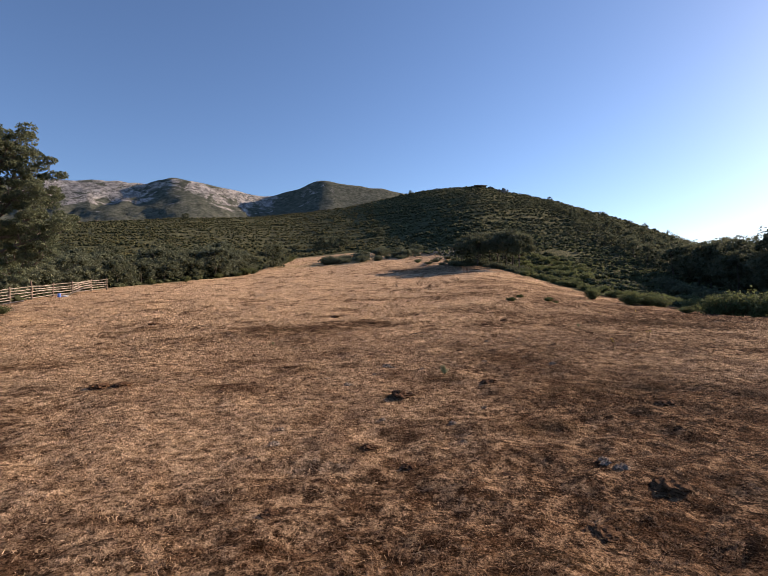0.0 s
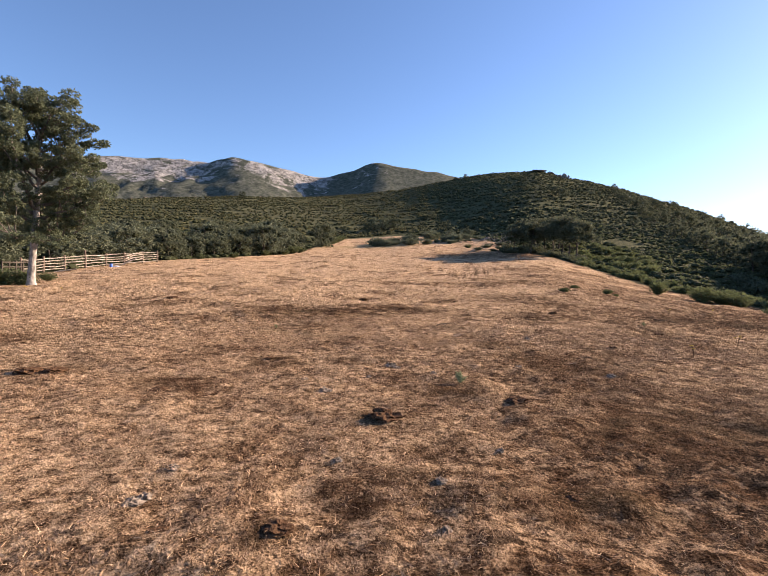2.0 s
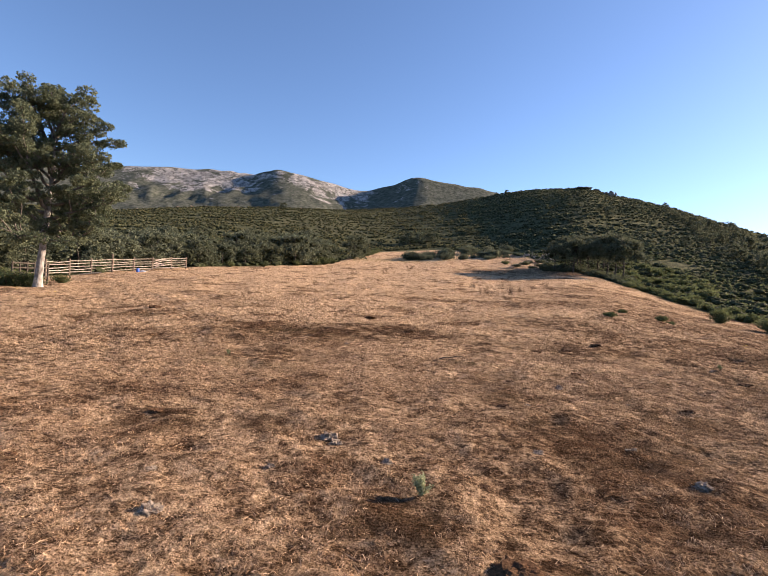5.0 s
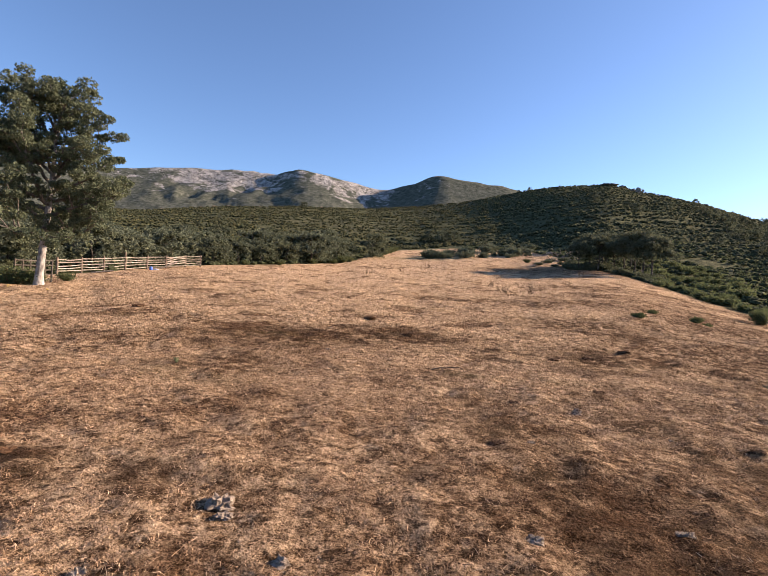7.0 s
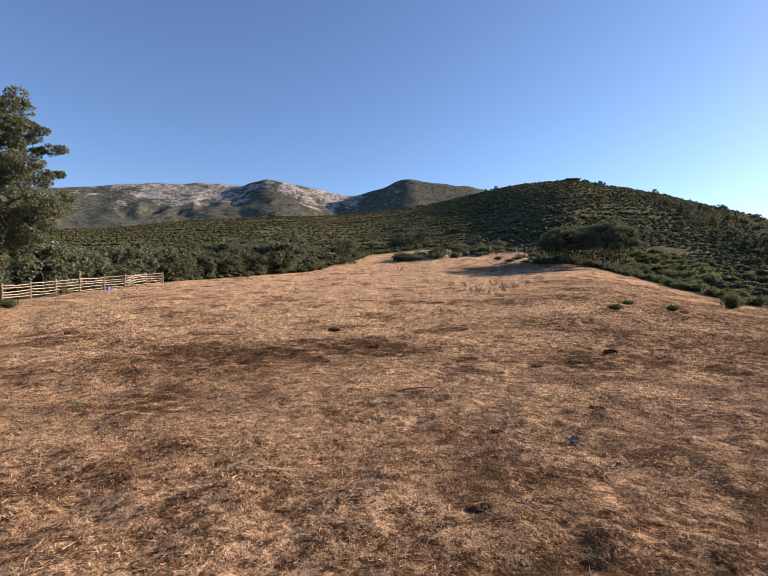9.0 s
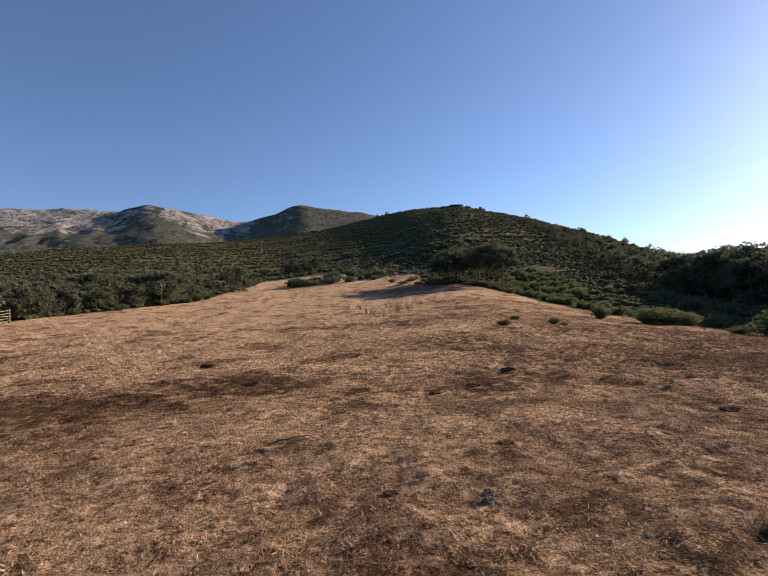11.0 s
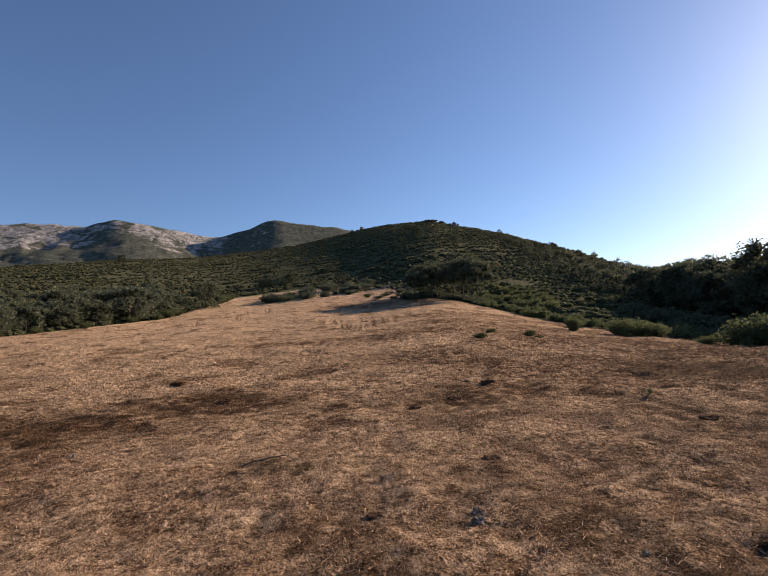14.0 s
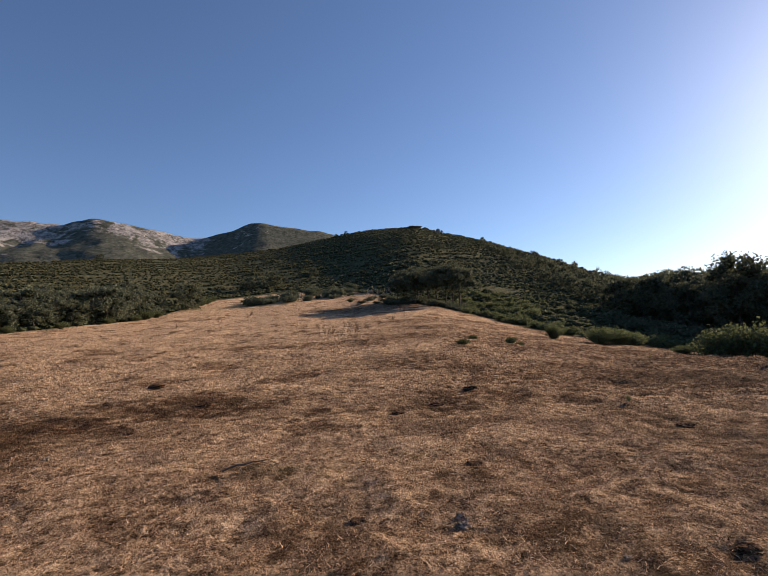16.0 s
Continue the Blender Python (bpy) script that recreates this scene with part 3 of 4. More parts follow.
def oak_kind(seed, tall, wide, bare, material, leaf=0.34, per=28, stems=1, boughs=15):
    """The meshes of one middling tree: stems with limbs, and the crown over them."""
    rng = np.random.default_rng(seed)
    wood, tips = [], []
    for s in range(stems):
        foot = rng.normal(size=3) * [0.35, 0.35, 0] * (stems > 1)
        lean = rng.normal(size=3) * [0.05, 0.05, 0] + [0, 0, 1]
        p = [foot + lean * t * tall * 0.8 + rng.normal(size=3) * 0.04 * (t > 0) for t in np.linspace(-0.04, 1, 9)]
        wood.append(tube(p, np.linspace(0.023 * tall, 0.006 * tall, 9), 7))
        for n in range(boughs):
            t = bare + (1 - bare) * (n + rng.uniform(0, 1)) / boughs
            at = foot + lean * t * tall * 0.8
            a = n * 2.4 + rng.normal() * 0.4
            reach = wide * 0.5 * math.sqrt(max(0.12, 1 - ((t - bare - 0.25) / (1.02 - bare)) ** 2)) * rng.uniform(0.65, 1.1)
            way = np.array([math.cos(a), math.sin(a), 0.25 + 0.7 * t])
            grow(rng, at, way / np.linalg.norm(way), reach * 0.8, 0.006 * tall, 0, wood, tips, 0.25)
    # billows of leaves over an uneven dome
    n = 52
    d = rng.normal(size=(n, 3))
    d /= np.linalg.norm(d, axis=1, keepdims=True)
    d[:, 2] = np.where(d[:, 2] < -0.35 - 0.5 * (bare < 0.1), -d[:, 2], d[:, 2])
    k = rng.normal(size=(5, 3)) * 2.2
    swell = 1 + 0.16 * sum(np.sin(d @ q + 6 * rng.uniform()) for q in k) / 2
    mid, half = tall * (bare + 1.0) / 2, tall * (1 - bare) / 2
    centres = d * (swell * rng.uniform(0.62, 0.9, n))[:, None] * [wide / 2, wide / 2, half] + [0, 0, mid]
    c = np.vstack([clump_points(rng, q, wide * 0.13 * rng.uniform(0.6, 1.2), per, 0.75) for q in centres])
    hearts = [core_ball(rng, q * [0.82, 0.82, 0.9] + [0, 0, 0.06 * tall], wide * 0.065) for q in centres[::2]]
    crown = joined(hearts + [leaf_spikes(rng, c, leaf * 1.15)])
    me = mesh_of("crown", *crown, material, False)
    # the hearts' dark colour puts shade into the depth of the crown
    me.materials.append(SHADE_HEART)
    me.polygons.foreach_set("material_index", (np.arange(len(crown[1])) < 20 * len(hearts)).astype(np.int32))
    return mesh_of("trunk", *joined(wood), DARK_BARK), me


def plant_tree(name, kind, x, y, size, turn, label, group, sink=0.1):
    ob = thing(name, (x, y, height(x, y) - sink), label, "tree", group, turn)
    ob.scale = (size, size, size * 1.0)
    child("trunk", kind[0], ob)
    child("crown", kind[1], ob)
    return ob


TREE_AT = (-23.7, 27.2)
big_oak()

rng = np.random.default_rng(5)
OAKS = [oak_kind(20 + i, 5.0, 5.6, 0.0, (WOOD_LEAF, DEEP_LEAF)[i % 2], 0.15, 92, 1, 8) for i in range(4)]
WOODS = [oak_kind(60 + i, 7.5, 5.8, 0.04, DEEP_LEAF, 0.36, 14, 1, 2) for i in range(3)]
NEAR_WOODS = [oak_kind(66 + i, 7.5, 6.2, 0.06, DEEP_LEAF, 0.2, 62, 1, 4) for i in range(3)]

# a band of oaks behind the fence and along the pasture's far edge
for row, back in enumerate((3.5, 8.0, 14.0, 22.0, 32.0, 45.0)):
    az = -57.0
    while az < -18.3:
        edge = np.interp(az, GRID, EDGE_R)
        r = edge + back + rng.uniform(-1.8, 1.8)
        if not (row > 2 and az > -24 + row):
            x, y = at_bearing(az, r)
            plant_tree("oak", OAKS[rng.integers(4)], x, y, rng.uniform(0.6, 1.15) * np.interp(az, [-40, -20], [1.0, 1.12]), rng.uniform(0, 360), "rounded dark green oak in the band along the pasture", "oaks along the pasture").scale *= Vector((1.22, 1.22, 0.98))
        az += rng.uniform(2.4, 4.2) * (60 / r) * (1.0 + 0.15 * row)
GROVE = [oak_kind(40 + i, 6.0, 5.8, 0.11, DEEP_LEAF, 0.16, 115) for i in range(3)]
x, y = at_bearing(-15.6, 106)
plant_tree("oak", OAKS[3], x, y, 1.4, 40, "round dark oak standing apart at the meadow's corner", "", 0.9)

# the grove at the hill's foot
for az, r, s in ((8.6, 79, 0.8), (9.6, 82, 0.92), (10.6, 78, 0.88), (11.4, 84, 0.95), (12.3, 80, 0.86), (13.2, 83, 1.0), (14.2, 78, 1.1), (15.0, 76, 1.18), (15.9, 74, 1.08), (13.8, 88, 1.0), (11.0, 90, 0.95)):
    x, y = at_bearing(az, r)
    plant_tree("grove_oak", GROVE[int(az * 7) % 3], x, y, s * 1.02, az * 77, "dark oak with bare lower trunk in a small grove", "oaks of the grove").scale.z *= 1.03

# woods down the right flank of the hill
for n in range(235):
    az = 19.8 + 31 * (n / 235) ** 1.25 + rng.uniform(-0.6, 0.6)
    low, high = np.interp(az, [19, 22, 26, 30, 33, 37, 42, 60], [250, 180, 128, 98, 82, 70, 60, 55]), np.interp(az, [19, 22, 26, 30, 33, 37, 42, 60], [270, 255, 235, 200, 155, 110, 90, 80])
    r = low + (high - low) * rng.uniform(0, 1)
    x, y = at_bearing(az, r)
    size = rng.uniform(0.7, 1.0) * np.interp(az, [19, 30, 36, 42], [0.55, 0.72, 1.05, 1.22])
    plant_tree("woodland_tree", (NEAR_WOODS if az > 34 else WOODS)[n % 3], x, y, size, rng.uniform(0, 360), "tall dark tree in the wood on the hill's flank", "trees of the hillside wood")

# lone trees and small clumps on the slopes
for az, r, s in ((-9.5, 175, 0.9), (-8.7, 182, 1.0), (-7.6, 178, 1.0), (-6.7, 185, 1.05), (-5.8, 180, 0.9), (-24.3, 345, 1.0), (2.6, 372, 0.6), (1.4, 376, 0.5), (9.8, 240, 0.9), (13.2, 215, 1.0), (14.2, 210, 0.9), (21.5, 150, 0.7), (-1.5, 205, 0.8), (17.0, 236, 0.7), (19.3, 300, 0.7)):
    x, y = at_bearing(az, r)
    plant_tree("slope_oak", OAKS[int(r) % 4], x, y, s, az * 91, "single dark oak among the heath", "trees on the slopes")


# ---- bushes ----
def scatter(name, label, n, near, far, leaves, leaf, material, seed, low=0.5, high=1.2, first=-62, last=62, hearts=1):
    """Low brooms and heather over a span of the slopes, too many to count."""
    rng = np.random.default_rng(seed)
    kinds = []
    for k in range(8):
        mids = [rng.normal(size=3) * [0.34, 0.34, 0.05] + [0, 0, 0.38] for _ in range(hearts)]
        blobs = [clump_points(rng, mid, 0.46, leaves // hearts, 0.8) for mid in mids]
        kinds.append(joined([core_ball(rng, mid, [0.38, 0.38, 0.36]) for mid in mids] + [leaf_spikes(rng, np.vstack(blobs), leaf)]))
    az = rng.uniform(first, last, n)
    u = rng.uniform(0, 1, n)
    re, rh = np.interp(az, GRID, EDGE_R), np.interp(az, GRID, CREST_R)
    r = np.sqrt((re * 0 + np.maximum(re + 0.8, near)) ** 2 * (1 - u) + np.minimum(rh * 1.03, far) ** 2 * u)
    x, y = CX + r * np.sin(np.radians(az)), CY + r * np.cos(np.radians(az))
    thick = fbm(x / 14, y / 14, 3, 31)
    keep = (thick > -0.6) & (r > re + 0.5)
    keep &= ~((az > -17) & (az < -5 + 3 * thick) & (r < 150 + 12 * thick))
    keep &= ~((az > -8) & (az < 7.5) & (r < 109 + 8 * thick))
    keep &= ~((az > 3) & (az < 8) & (r < 138) & (thick < 0.15))
    keep &= ~((az > 8) & (az < 15.5) & (r < 84))
    # the brooms stand in rows along the contours
    rows = np.sin(2 * np.pi * heights(x, y) / 3.1 + 2.5 * fbm(x / 40, y / 40, 2, 33))
    keep &= (r < 170) | (rows > rng.uniform(-1.15, 0.3, n))
    x, y, r, thick = x[keep], y[keep], r[keep], thick[keep]
    z = heights(x, y)
    size = rng.uniform(low, high, len(x)) * (1.0 + 0.6 * np.clip(thick, 0, 1))
    turn = rng.uniform(0, 2 * np.pi, len(x))
    which = rng.integers(0, 8, len(x))
    vs, fs, total = [], [], 0
    for k, (kv, kf) in enumerate(kinds):
        m = which == k
        c, s = np.cos(turn[m])[:, None], np.sin(turn[m])[:, None]
        vx = (kv[None, :, 0] * c - kv[None, :, 1] * s) * size[m][:, None] * 1.45 + x[m][:, None]
        vy = (kv[None, :, 0] * s + kv[None, :, 1] * c) * size[m][:, None] * 1.45 + y[m][:, None]
        vz = kv[None, :, 2] * 0.85 * size[m][:, None] + z[m][:, None] - 0.1
        vs.append(np.stack([vx, vy, vz], -1).reshape(-1, 3))
        fs.append((kf[None] + (np.arange(m.sum()) * len(kv))[:, None, None]).reshape(-1, 3) + total)
        total += len(vs[-1])
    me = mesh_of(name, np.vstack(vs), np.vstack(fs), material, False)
    # shade within each bush is coloured onto its heart
    me.materials.append(SHADE_HEART)
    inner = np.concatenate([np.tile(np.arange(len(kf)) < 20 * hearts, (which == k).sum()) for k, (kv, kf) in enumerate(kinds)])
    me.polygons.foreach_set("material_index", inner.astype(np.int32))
    tagged(new(name, me), label, "bushes", kind="stuff")


scatter("broom_thicket", "green broom thicket on the near slopes", 8200, 0, 140, 40, 0.17, BROOM_LEAF, 8, 0.55, 1.15, -56, 50, 1)
scatter("heath_slope", "olive broom and heather covering the long slope", 14500, 122, 420, 12, 0.24, HEATH_FAR, 9, 0.7, 1.6, -56, -2)
scatter("hill_scrub", "dark green broom and heather covering the round hill", 17500, 122, 400, 11, 0.24, HEATH_LEAF, 10, 0.65, 1.55, -3, 46)


def bush_kind(seed, wide, tall, n, leaf, material):
    rng = np.random.default_rng(seed)
    stems, centres = [], []
    for i in range(26):
        a, out = rng.uniform(0, 6.28), rng.uniform(0.1, 1) ** 0.6
        tip = np.array([math.cos(a) * out * wide * 0.45, math.sin(a) * out * wide * 0.45, tall * (1 - 0.45 * out**2) * rng.uniform(0.7, 1.0)])
        stems.append(tube([np.array([0, 0, -0.05]) + tip * [0.15, 0.15, 0], tip * [0.6, 0.6, 0.5], tip], [0.02, 0.014, 0.006], 4))
        for t in np.linspace(0.25, 1.05, 7):
            centres.append(clump_points(rng, tip * [t, t, max(t, 0.25)], 0.14 * wide, n, 0.9))
    c = np.vstack(centres)
    c = c[c[:, 2] > 0]
    return mesh_of("stems", *joined(stems), TWIG), mesh_of("foliage", *leaf_quads(rng, c, leaf), material, False)


def plant_bush(name, kind, az, r, size, label, group="", tall=1.0):
    x, y = at_bearing(az, r)
    ob = thing(name, (x, y, height(x, y)), label, "bush", group, az * 53)
    ob.scale = (size, size, size * tall)
    child("stems", kind[0], ob)
    child("foliage", kind[1], ob)
    return ob


BROOM = [bush_kind(70 + i, 2.0, 1.2, 14, 0.085, BROOM_LEAF) for i in range(3)]
SHRUB = [bush_kind(90 + i, 2.4, 1.0, 4, 0.17, BROOM_LEAF) for i in range(3)]
DARK = [bush_kind(95 + i, 2.6, 1.0, 5, 0.17, WOOD_LEAF) for i in range(3)]
LOW = bush_kind(80, 1.3, 0.45, 9, 0.08, BROOM_LEAF)
for az, r, s, t in ((25.5, 37.5, 0.7, 1.25), (30.0, 37.5, 1.15, 0.8), (31.6, 38.5, 1.1, 0.85), (33.2, 38.5, 1.05, 0.75), (39.6, 31.5, 1.15, 1.05), (41.6, 31.5, 1.25, 1.1), (43.6, 32.0, 1.3, 1.1), (36.9, 30.5, 0.6, 0.6), (46.5, 33.0, 1.2, 1.0)):
    plant_bush("broom_bush", BROOM[int(az) % 3], az, r, s, "dense green broom bush at the pasture's edge", "brooms at the pasture's edge", t)
DIM = [bush_kind(100 + i, 2.4, 1.1, 4, 0.2, DEEP_LEAF) for i in range(2)]
for n in range(50):
    az = 7.4 + 9.4 * n / 50
    r = np.interp(az, [7, 9, 12, 15, 17], [80, 78, 75, 70, 66]) + rng.uniform(-1.0, 8.0)
    plant_bush("undergrowth_bush", DIM[n % 2], az, r, rng.uniform(0.5, 1.1), "dark shaded bush under the grove's oaks", "undergrowth of the grove", 0.8)
for az, r, s in ((4.2, 88, 0.8), (5.2, 93, 1.0), (6.0, 86, 0.7), (6.8, 90, 0.9), (7.4, 83, 0.8), (5.6, 99, 0.9), (6.9, 99, 1.1), (7.8, 95, 1.0)):
    plant_bush("undergrowth_bush", DIM[int(r) % 2], az, r, s, "dark low bush beside the grove", "undergrowth of the grove", 0.55)
for n in range(26):
    az = 31.5 + 0.7 * n
    r = np.interp(az, [31, 37, 42, 60], [72, 58, 50, 46]) + rng.uniform(-3, 4)
    plant_bush("undergrowth_bush", DIM[n % 2], az, r, rng.uniform(0.9, 1.6), "dark green bush at the foot of the wood", "undergrowth of the wood", 0.9)
for n in range(34):
    az = 14.8 + 9.5 * n / 34
    r = np.interp(az, GRID, EDGE_R) + 3 + rng.uniform(0, 1) * 32
    plant_bush("broom_bush", SHRUB[n % 3], az, r, rng.uniform(0.7, 1.3), "rounded green broom bush on the bank below the hill", "brooms below the hill", 0.9)
for az, r, s in ((15.2, 24.6, 0.5), (16.4, 27.0, 0.42), (20.5, 26.6, 0.55), (21.4, 26.4, 0.35)):
    plant_bush("low_bush", LOW, az, r, s, "low pale green bush on the dry pasture", "low bushes on the pasture")
for n in range(46):
    az = 14.5 + n * 0.72
    r = np.interp(az, GRID, EDGE_R) + rng.uniform(0.0, 4.0)
    plant_bush("broom_bush", SHRUB[n % 3], az, r, rng.uniform(0.45, 0.9), "green broom bush on the falling bank", "brooms on the bank")


# ---- fence ----
def fence():
    rng = np.random.default_rng(3)
    line = [(-49.6, 49.0), (-47.5, 51.5), (-45.5, 53.5), (-43.5, 55.0), (-41.4, 57.5), (-39.5, 59.3), (-37.5, 62.0), (-35.9, 63.5)]
    spots = [np.array([*at_bearing(a, r), 0.0]) for a, r in line]
    for p in spots:
        p[2] = height(p[0], p[1])
    root = thing("wooden_fence", tuple(spots[0]), "weathered split-rail fence of grey-brown wood round a corral", "fence")
    base = spots[0].copy()
    for n, p in enumerate(spots):
        tall = 1.9 if n == 3 else 1.5
        v, f = tube([p - base + [0, 0, -0.3], p - base + [0, 0, tall * 0.6], p - base + [rng.normal() * 0.03, rng.normal() * 0.03, tall]], [0.1, 0.095, 0.085], 8)
        child("post", mesh_of("post", v, f, POST_WOOD), root, "dark round post")
    for a, b in zip(spots, spots[1:]):
        for k in range(5):
            h = 0.22 + 0.27 * k
            j = rng.normal(size=(3, 3)) * [0.03, 0.03, 0.035]
            over = (b - a) * 0.03
            mid = (a + b) / 2
            pts = [a - over - base + [0, 0, h] + j[0], mid - base + [0, 0, h - 0.03] + j[1], b + over - base + [0, 0, h] + j[2]]
            v, f = tube(pts, [0.043, 0.04, 0.037], 6)
            child("rail", mesh_of("rail", v, f, FENCE_WOOD), root)
    # loose poles thrown across one bay
    for k in range(4):
        a, b = spots[5] - base, spots[6] - base
        pts = [a + [0.1, 0.1, 0.25 + 0.26 * k], (a + b) / 2 + [0, 0, 0.5 + 0.26 * k], b + [0.05, 0.05, 0.62 + 0.26 * k]]
        child("rail", mesh_of("rail", *tube(pts, [0.045, 0.04, 0.036], 6), FENCE_WOOD), root, "pale loose pole")
    return root


fence()


# ---- grass ----
def blades(rng, x, y, length, wide, lean, bent):
    """Dry blades at x, y: a foot, a kink and a tip; bent ones are diamonds, the others slivers."""
    n = len(x)
    a = rng.uniform(0, 2 * np.pi, n)
    length = (length * rng.uniform(0.55, 1.4, n))[:, None]
    flat = np.stack([np.cos(a), np.sin(a), 0 * a], -1)
    way = flat * np.sin(lean)[:, None] + np.stack([0 * a, 0 * a, np.cos(lean)], -1)
    side = np.stack([-np.sin(a), np.cos(a), rng.normal(size=n) * 0.5], -1) * (wide * rng.uniform(0.6, 1.3, n))[:, None]
    foot = np.stack([x, y, heights(x, y) - 0.004], -1)
    if not bent:
        return np.stack([foot - side, foot + side, foot + way * length], 1).reshape(-1, 3)
    mid = foot + way * length * 0.55
    turn = a + rng.normal(size=n) * 0.6
    tip = mid + np.stack([np.cos(turn), np.sin(turn), rng.uniform(-0.8, 0.5, n)], -1) * length * 0.5
    tip[:, 2] = np.maximum(tip[:, 2], foot[:, 2] + 0.008)
    return np.stack([foot, mid - side, tip, mid + side], 1).reshape(-1, 3)


def tuft_feet(rng, x0, x1, y0, y1, tufts, each, radius):
    """Feet of the blades of tufts spread over a stretch of the pasture, fewer where it is trodden or thin."""
    n = int((x1 - x0) * (y1 - y0) * tufts)
    x, y = rng.uniform(x0, x1, n), rng.uniform(y0, y1, n)
    stand = 0.22 + 0.55 * thick_at(x, y) + 0.9 * fbm(x / 0.55, y / 0.55, 3, 41) - 0.5 * worn_at(x, y)
    keep = stand > rng.uniform(0, 0.8, n)
    keep &= np.hypot(x - CX, y - CY) < np.interp(np.degrees(np.arctan2(x - CX, y - CY)), GRID, EDGE_R) - 1
    x, y = np.repeat(x[keep], each), np.repeat(y[keep], each)
    return x + rng.normal(size=len(x)) * radius * 0.55, y + rng.normal(size=len(x)) * radius * 0.55


def straw_mesh(name, v, corners):
    me = mesh_of(name, v, np.arange(len(v)).reshape(-1, corners), STRAW, False)
    me.attributes.new("thick", "FLOAT", "POINT").data.foreach_set("value", thick_at(v[:, 0], v[:, 1]).astype(np.float32))
    return new(name, me)


def dry_grass():
    """Tussocks of dry grass, each a fan of blades; the further off, the coarser."""
    rng = np.random.default_rng(2)
    x, y = tuft_feet(rng, -4.6, 7.0, 1.2, 15.5, 75, 18, 0.055)
    v = blades(rng, x, y, 0.052, 0.0019, rng.uniform(0.15, 1.35, len(x)), True)
    ob = straw_mesh("dry_grass", v, 4)
    tagged(ob, "tussocks of cropped straw-coloured dry grass on the pasture", "grass", kind="stuff")
    parts = []
    for x0, x1, y0, y1, tufts, each, radius, tall, wide in ((-13, 15, 11, 27, 24, 10, 0.09, 0.05, 0.0045), (-31, 27, 22, 48, 5, 10, 0.2, 0.06, 0.009), (-46, 30, 42, 132, 1.0, 9, 0.4, 0.08, 0.016)):
        x, y = tuft_feet(rng, x0, x1, y0, y1, tufts, each, radius)
        parts.append(blades(rng, x, y, tall, wide, rng.uniform(0.75, 1.5, len(x)), False))
    v = np.vstack(parts)
    ob = straw_mesh("pasture_tussocks", v, 3)
    tagged(ob, "coarse pale tussocks of dry grass further up the pasture", "grass", kind="stuff")


def straw_litter():
    """Loose dead straw lying flat among the tussocks."""
    rng = np.random.default_rng(6)
    n = 130000
    x, y = rng.uniform(-4.6, 7.0, n), rng.uniform(1.2, 15.0, n)
    keep = 0.5 + 0.7 * fbm(x / 0.5, y / 0.5, 3, 43) - 0.5 * worn_at(x, y) > rng.uniform(0, 0.9, n)
    x, y = x[keep], y[keep]
    v = blades(rng, x, y, 0.06, 0.0018, rng.uniform(1.3, 1.56, len(x)), False)
    v[:, 2] += 0.012
    ob = straw_mesh("straw_litter", v, 3)
    tagged(ob, "loose dead straw lying flat on the brown soil", "straw", kind="stuff")


dry_grass()
straw_litter()


# ---- clods, stones and plants on the pasture ----
def lump(seed, rough=0.35, rings=10, sides=15, crumbs=0):
    """A rough lump of unit width, flat below."""
    rng = np.random.default_rng(seed)
    t, a = np.meshgrid(np.linspace(0.02, math.pi - 0.02, rings), np.linspace(0, 2 * math.pi, sides, endpoint=False), indexing="ij")
    d = np.stack([np.sin(t) * np.cos(a), np.sin(t) * np.sin(a), np.cos(t)], -1)
    k = rng.normal(size=(10, 3)) * 5.5
    p = rng.uniform(0, 6.28, 10)
    bumps = sum(np.sin(d @ kk + pp) for kk, pp in zip(k, p)) / 5 + rng.normal(size=t.shape) * 0.12
    for _ in range(crumbs):
        bumps = bumps + np.sin(d @ (rng.normal(size=3) * 16) + rng.uniform(0, 6.28)) * 0.22 + rng.normal(size=t.shape) * 0.08
    r = 0.5 * (1 + rough * bumps).clip(0.2, 2)
    v = (d * r[..., None]).reshape(-1, 3)
    v[:, 2] = np.where(v[:, 2] < 0, v[:, 2] * 0.4, v[:, 2])
    i, j = np.meshgrid(np.arange(rings - 1), np.arange(sides), indexing="ij")
    k2 = (j + 1) % sides
    return v, np.stack([i * sides + j, (i + 1) * sides + j, (i + 1) * sides + k2, i * sides + k2], -1).reshape(-1, 4)


def heap(seed, pieces, material, name):
    rng = np.random.default_rng(seed)
    got = []
    for n in range(pieces):
        v, f = lump(seed * 31 + n, 0.45)
        s = rng.uniform(0.2, 0.5) if n else 0.6
        c, q = math.cos(n * 2.1), math.sin(n * 2.1)
        v = (v @ np.array([[c, q, 0], [-q, c, 0], [0, 0, 1]])) * s + (rng.normal(size=3) * [0.3, 0.3, 0.02] if n else 0)
        got.append((v, f))
    return mesh_of(name, *joined(got), material, False)


CLODS = [mesh_of("clod", *lump(203 + i, 0.26, 16, 26, 2), DUNG, False) for i in range(4)]
STONES = [mesh_of("stone", *lump(13 + i, 0.42, 12, 18, 1), PALE_STONE, False) for i in range(4)]
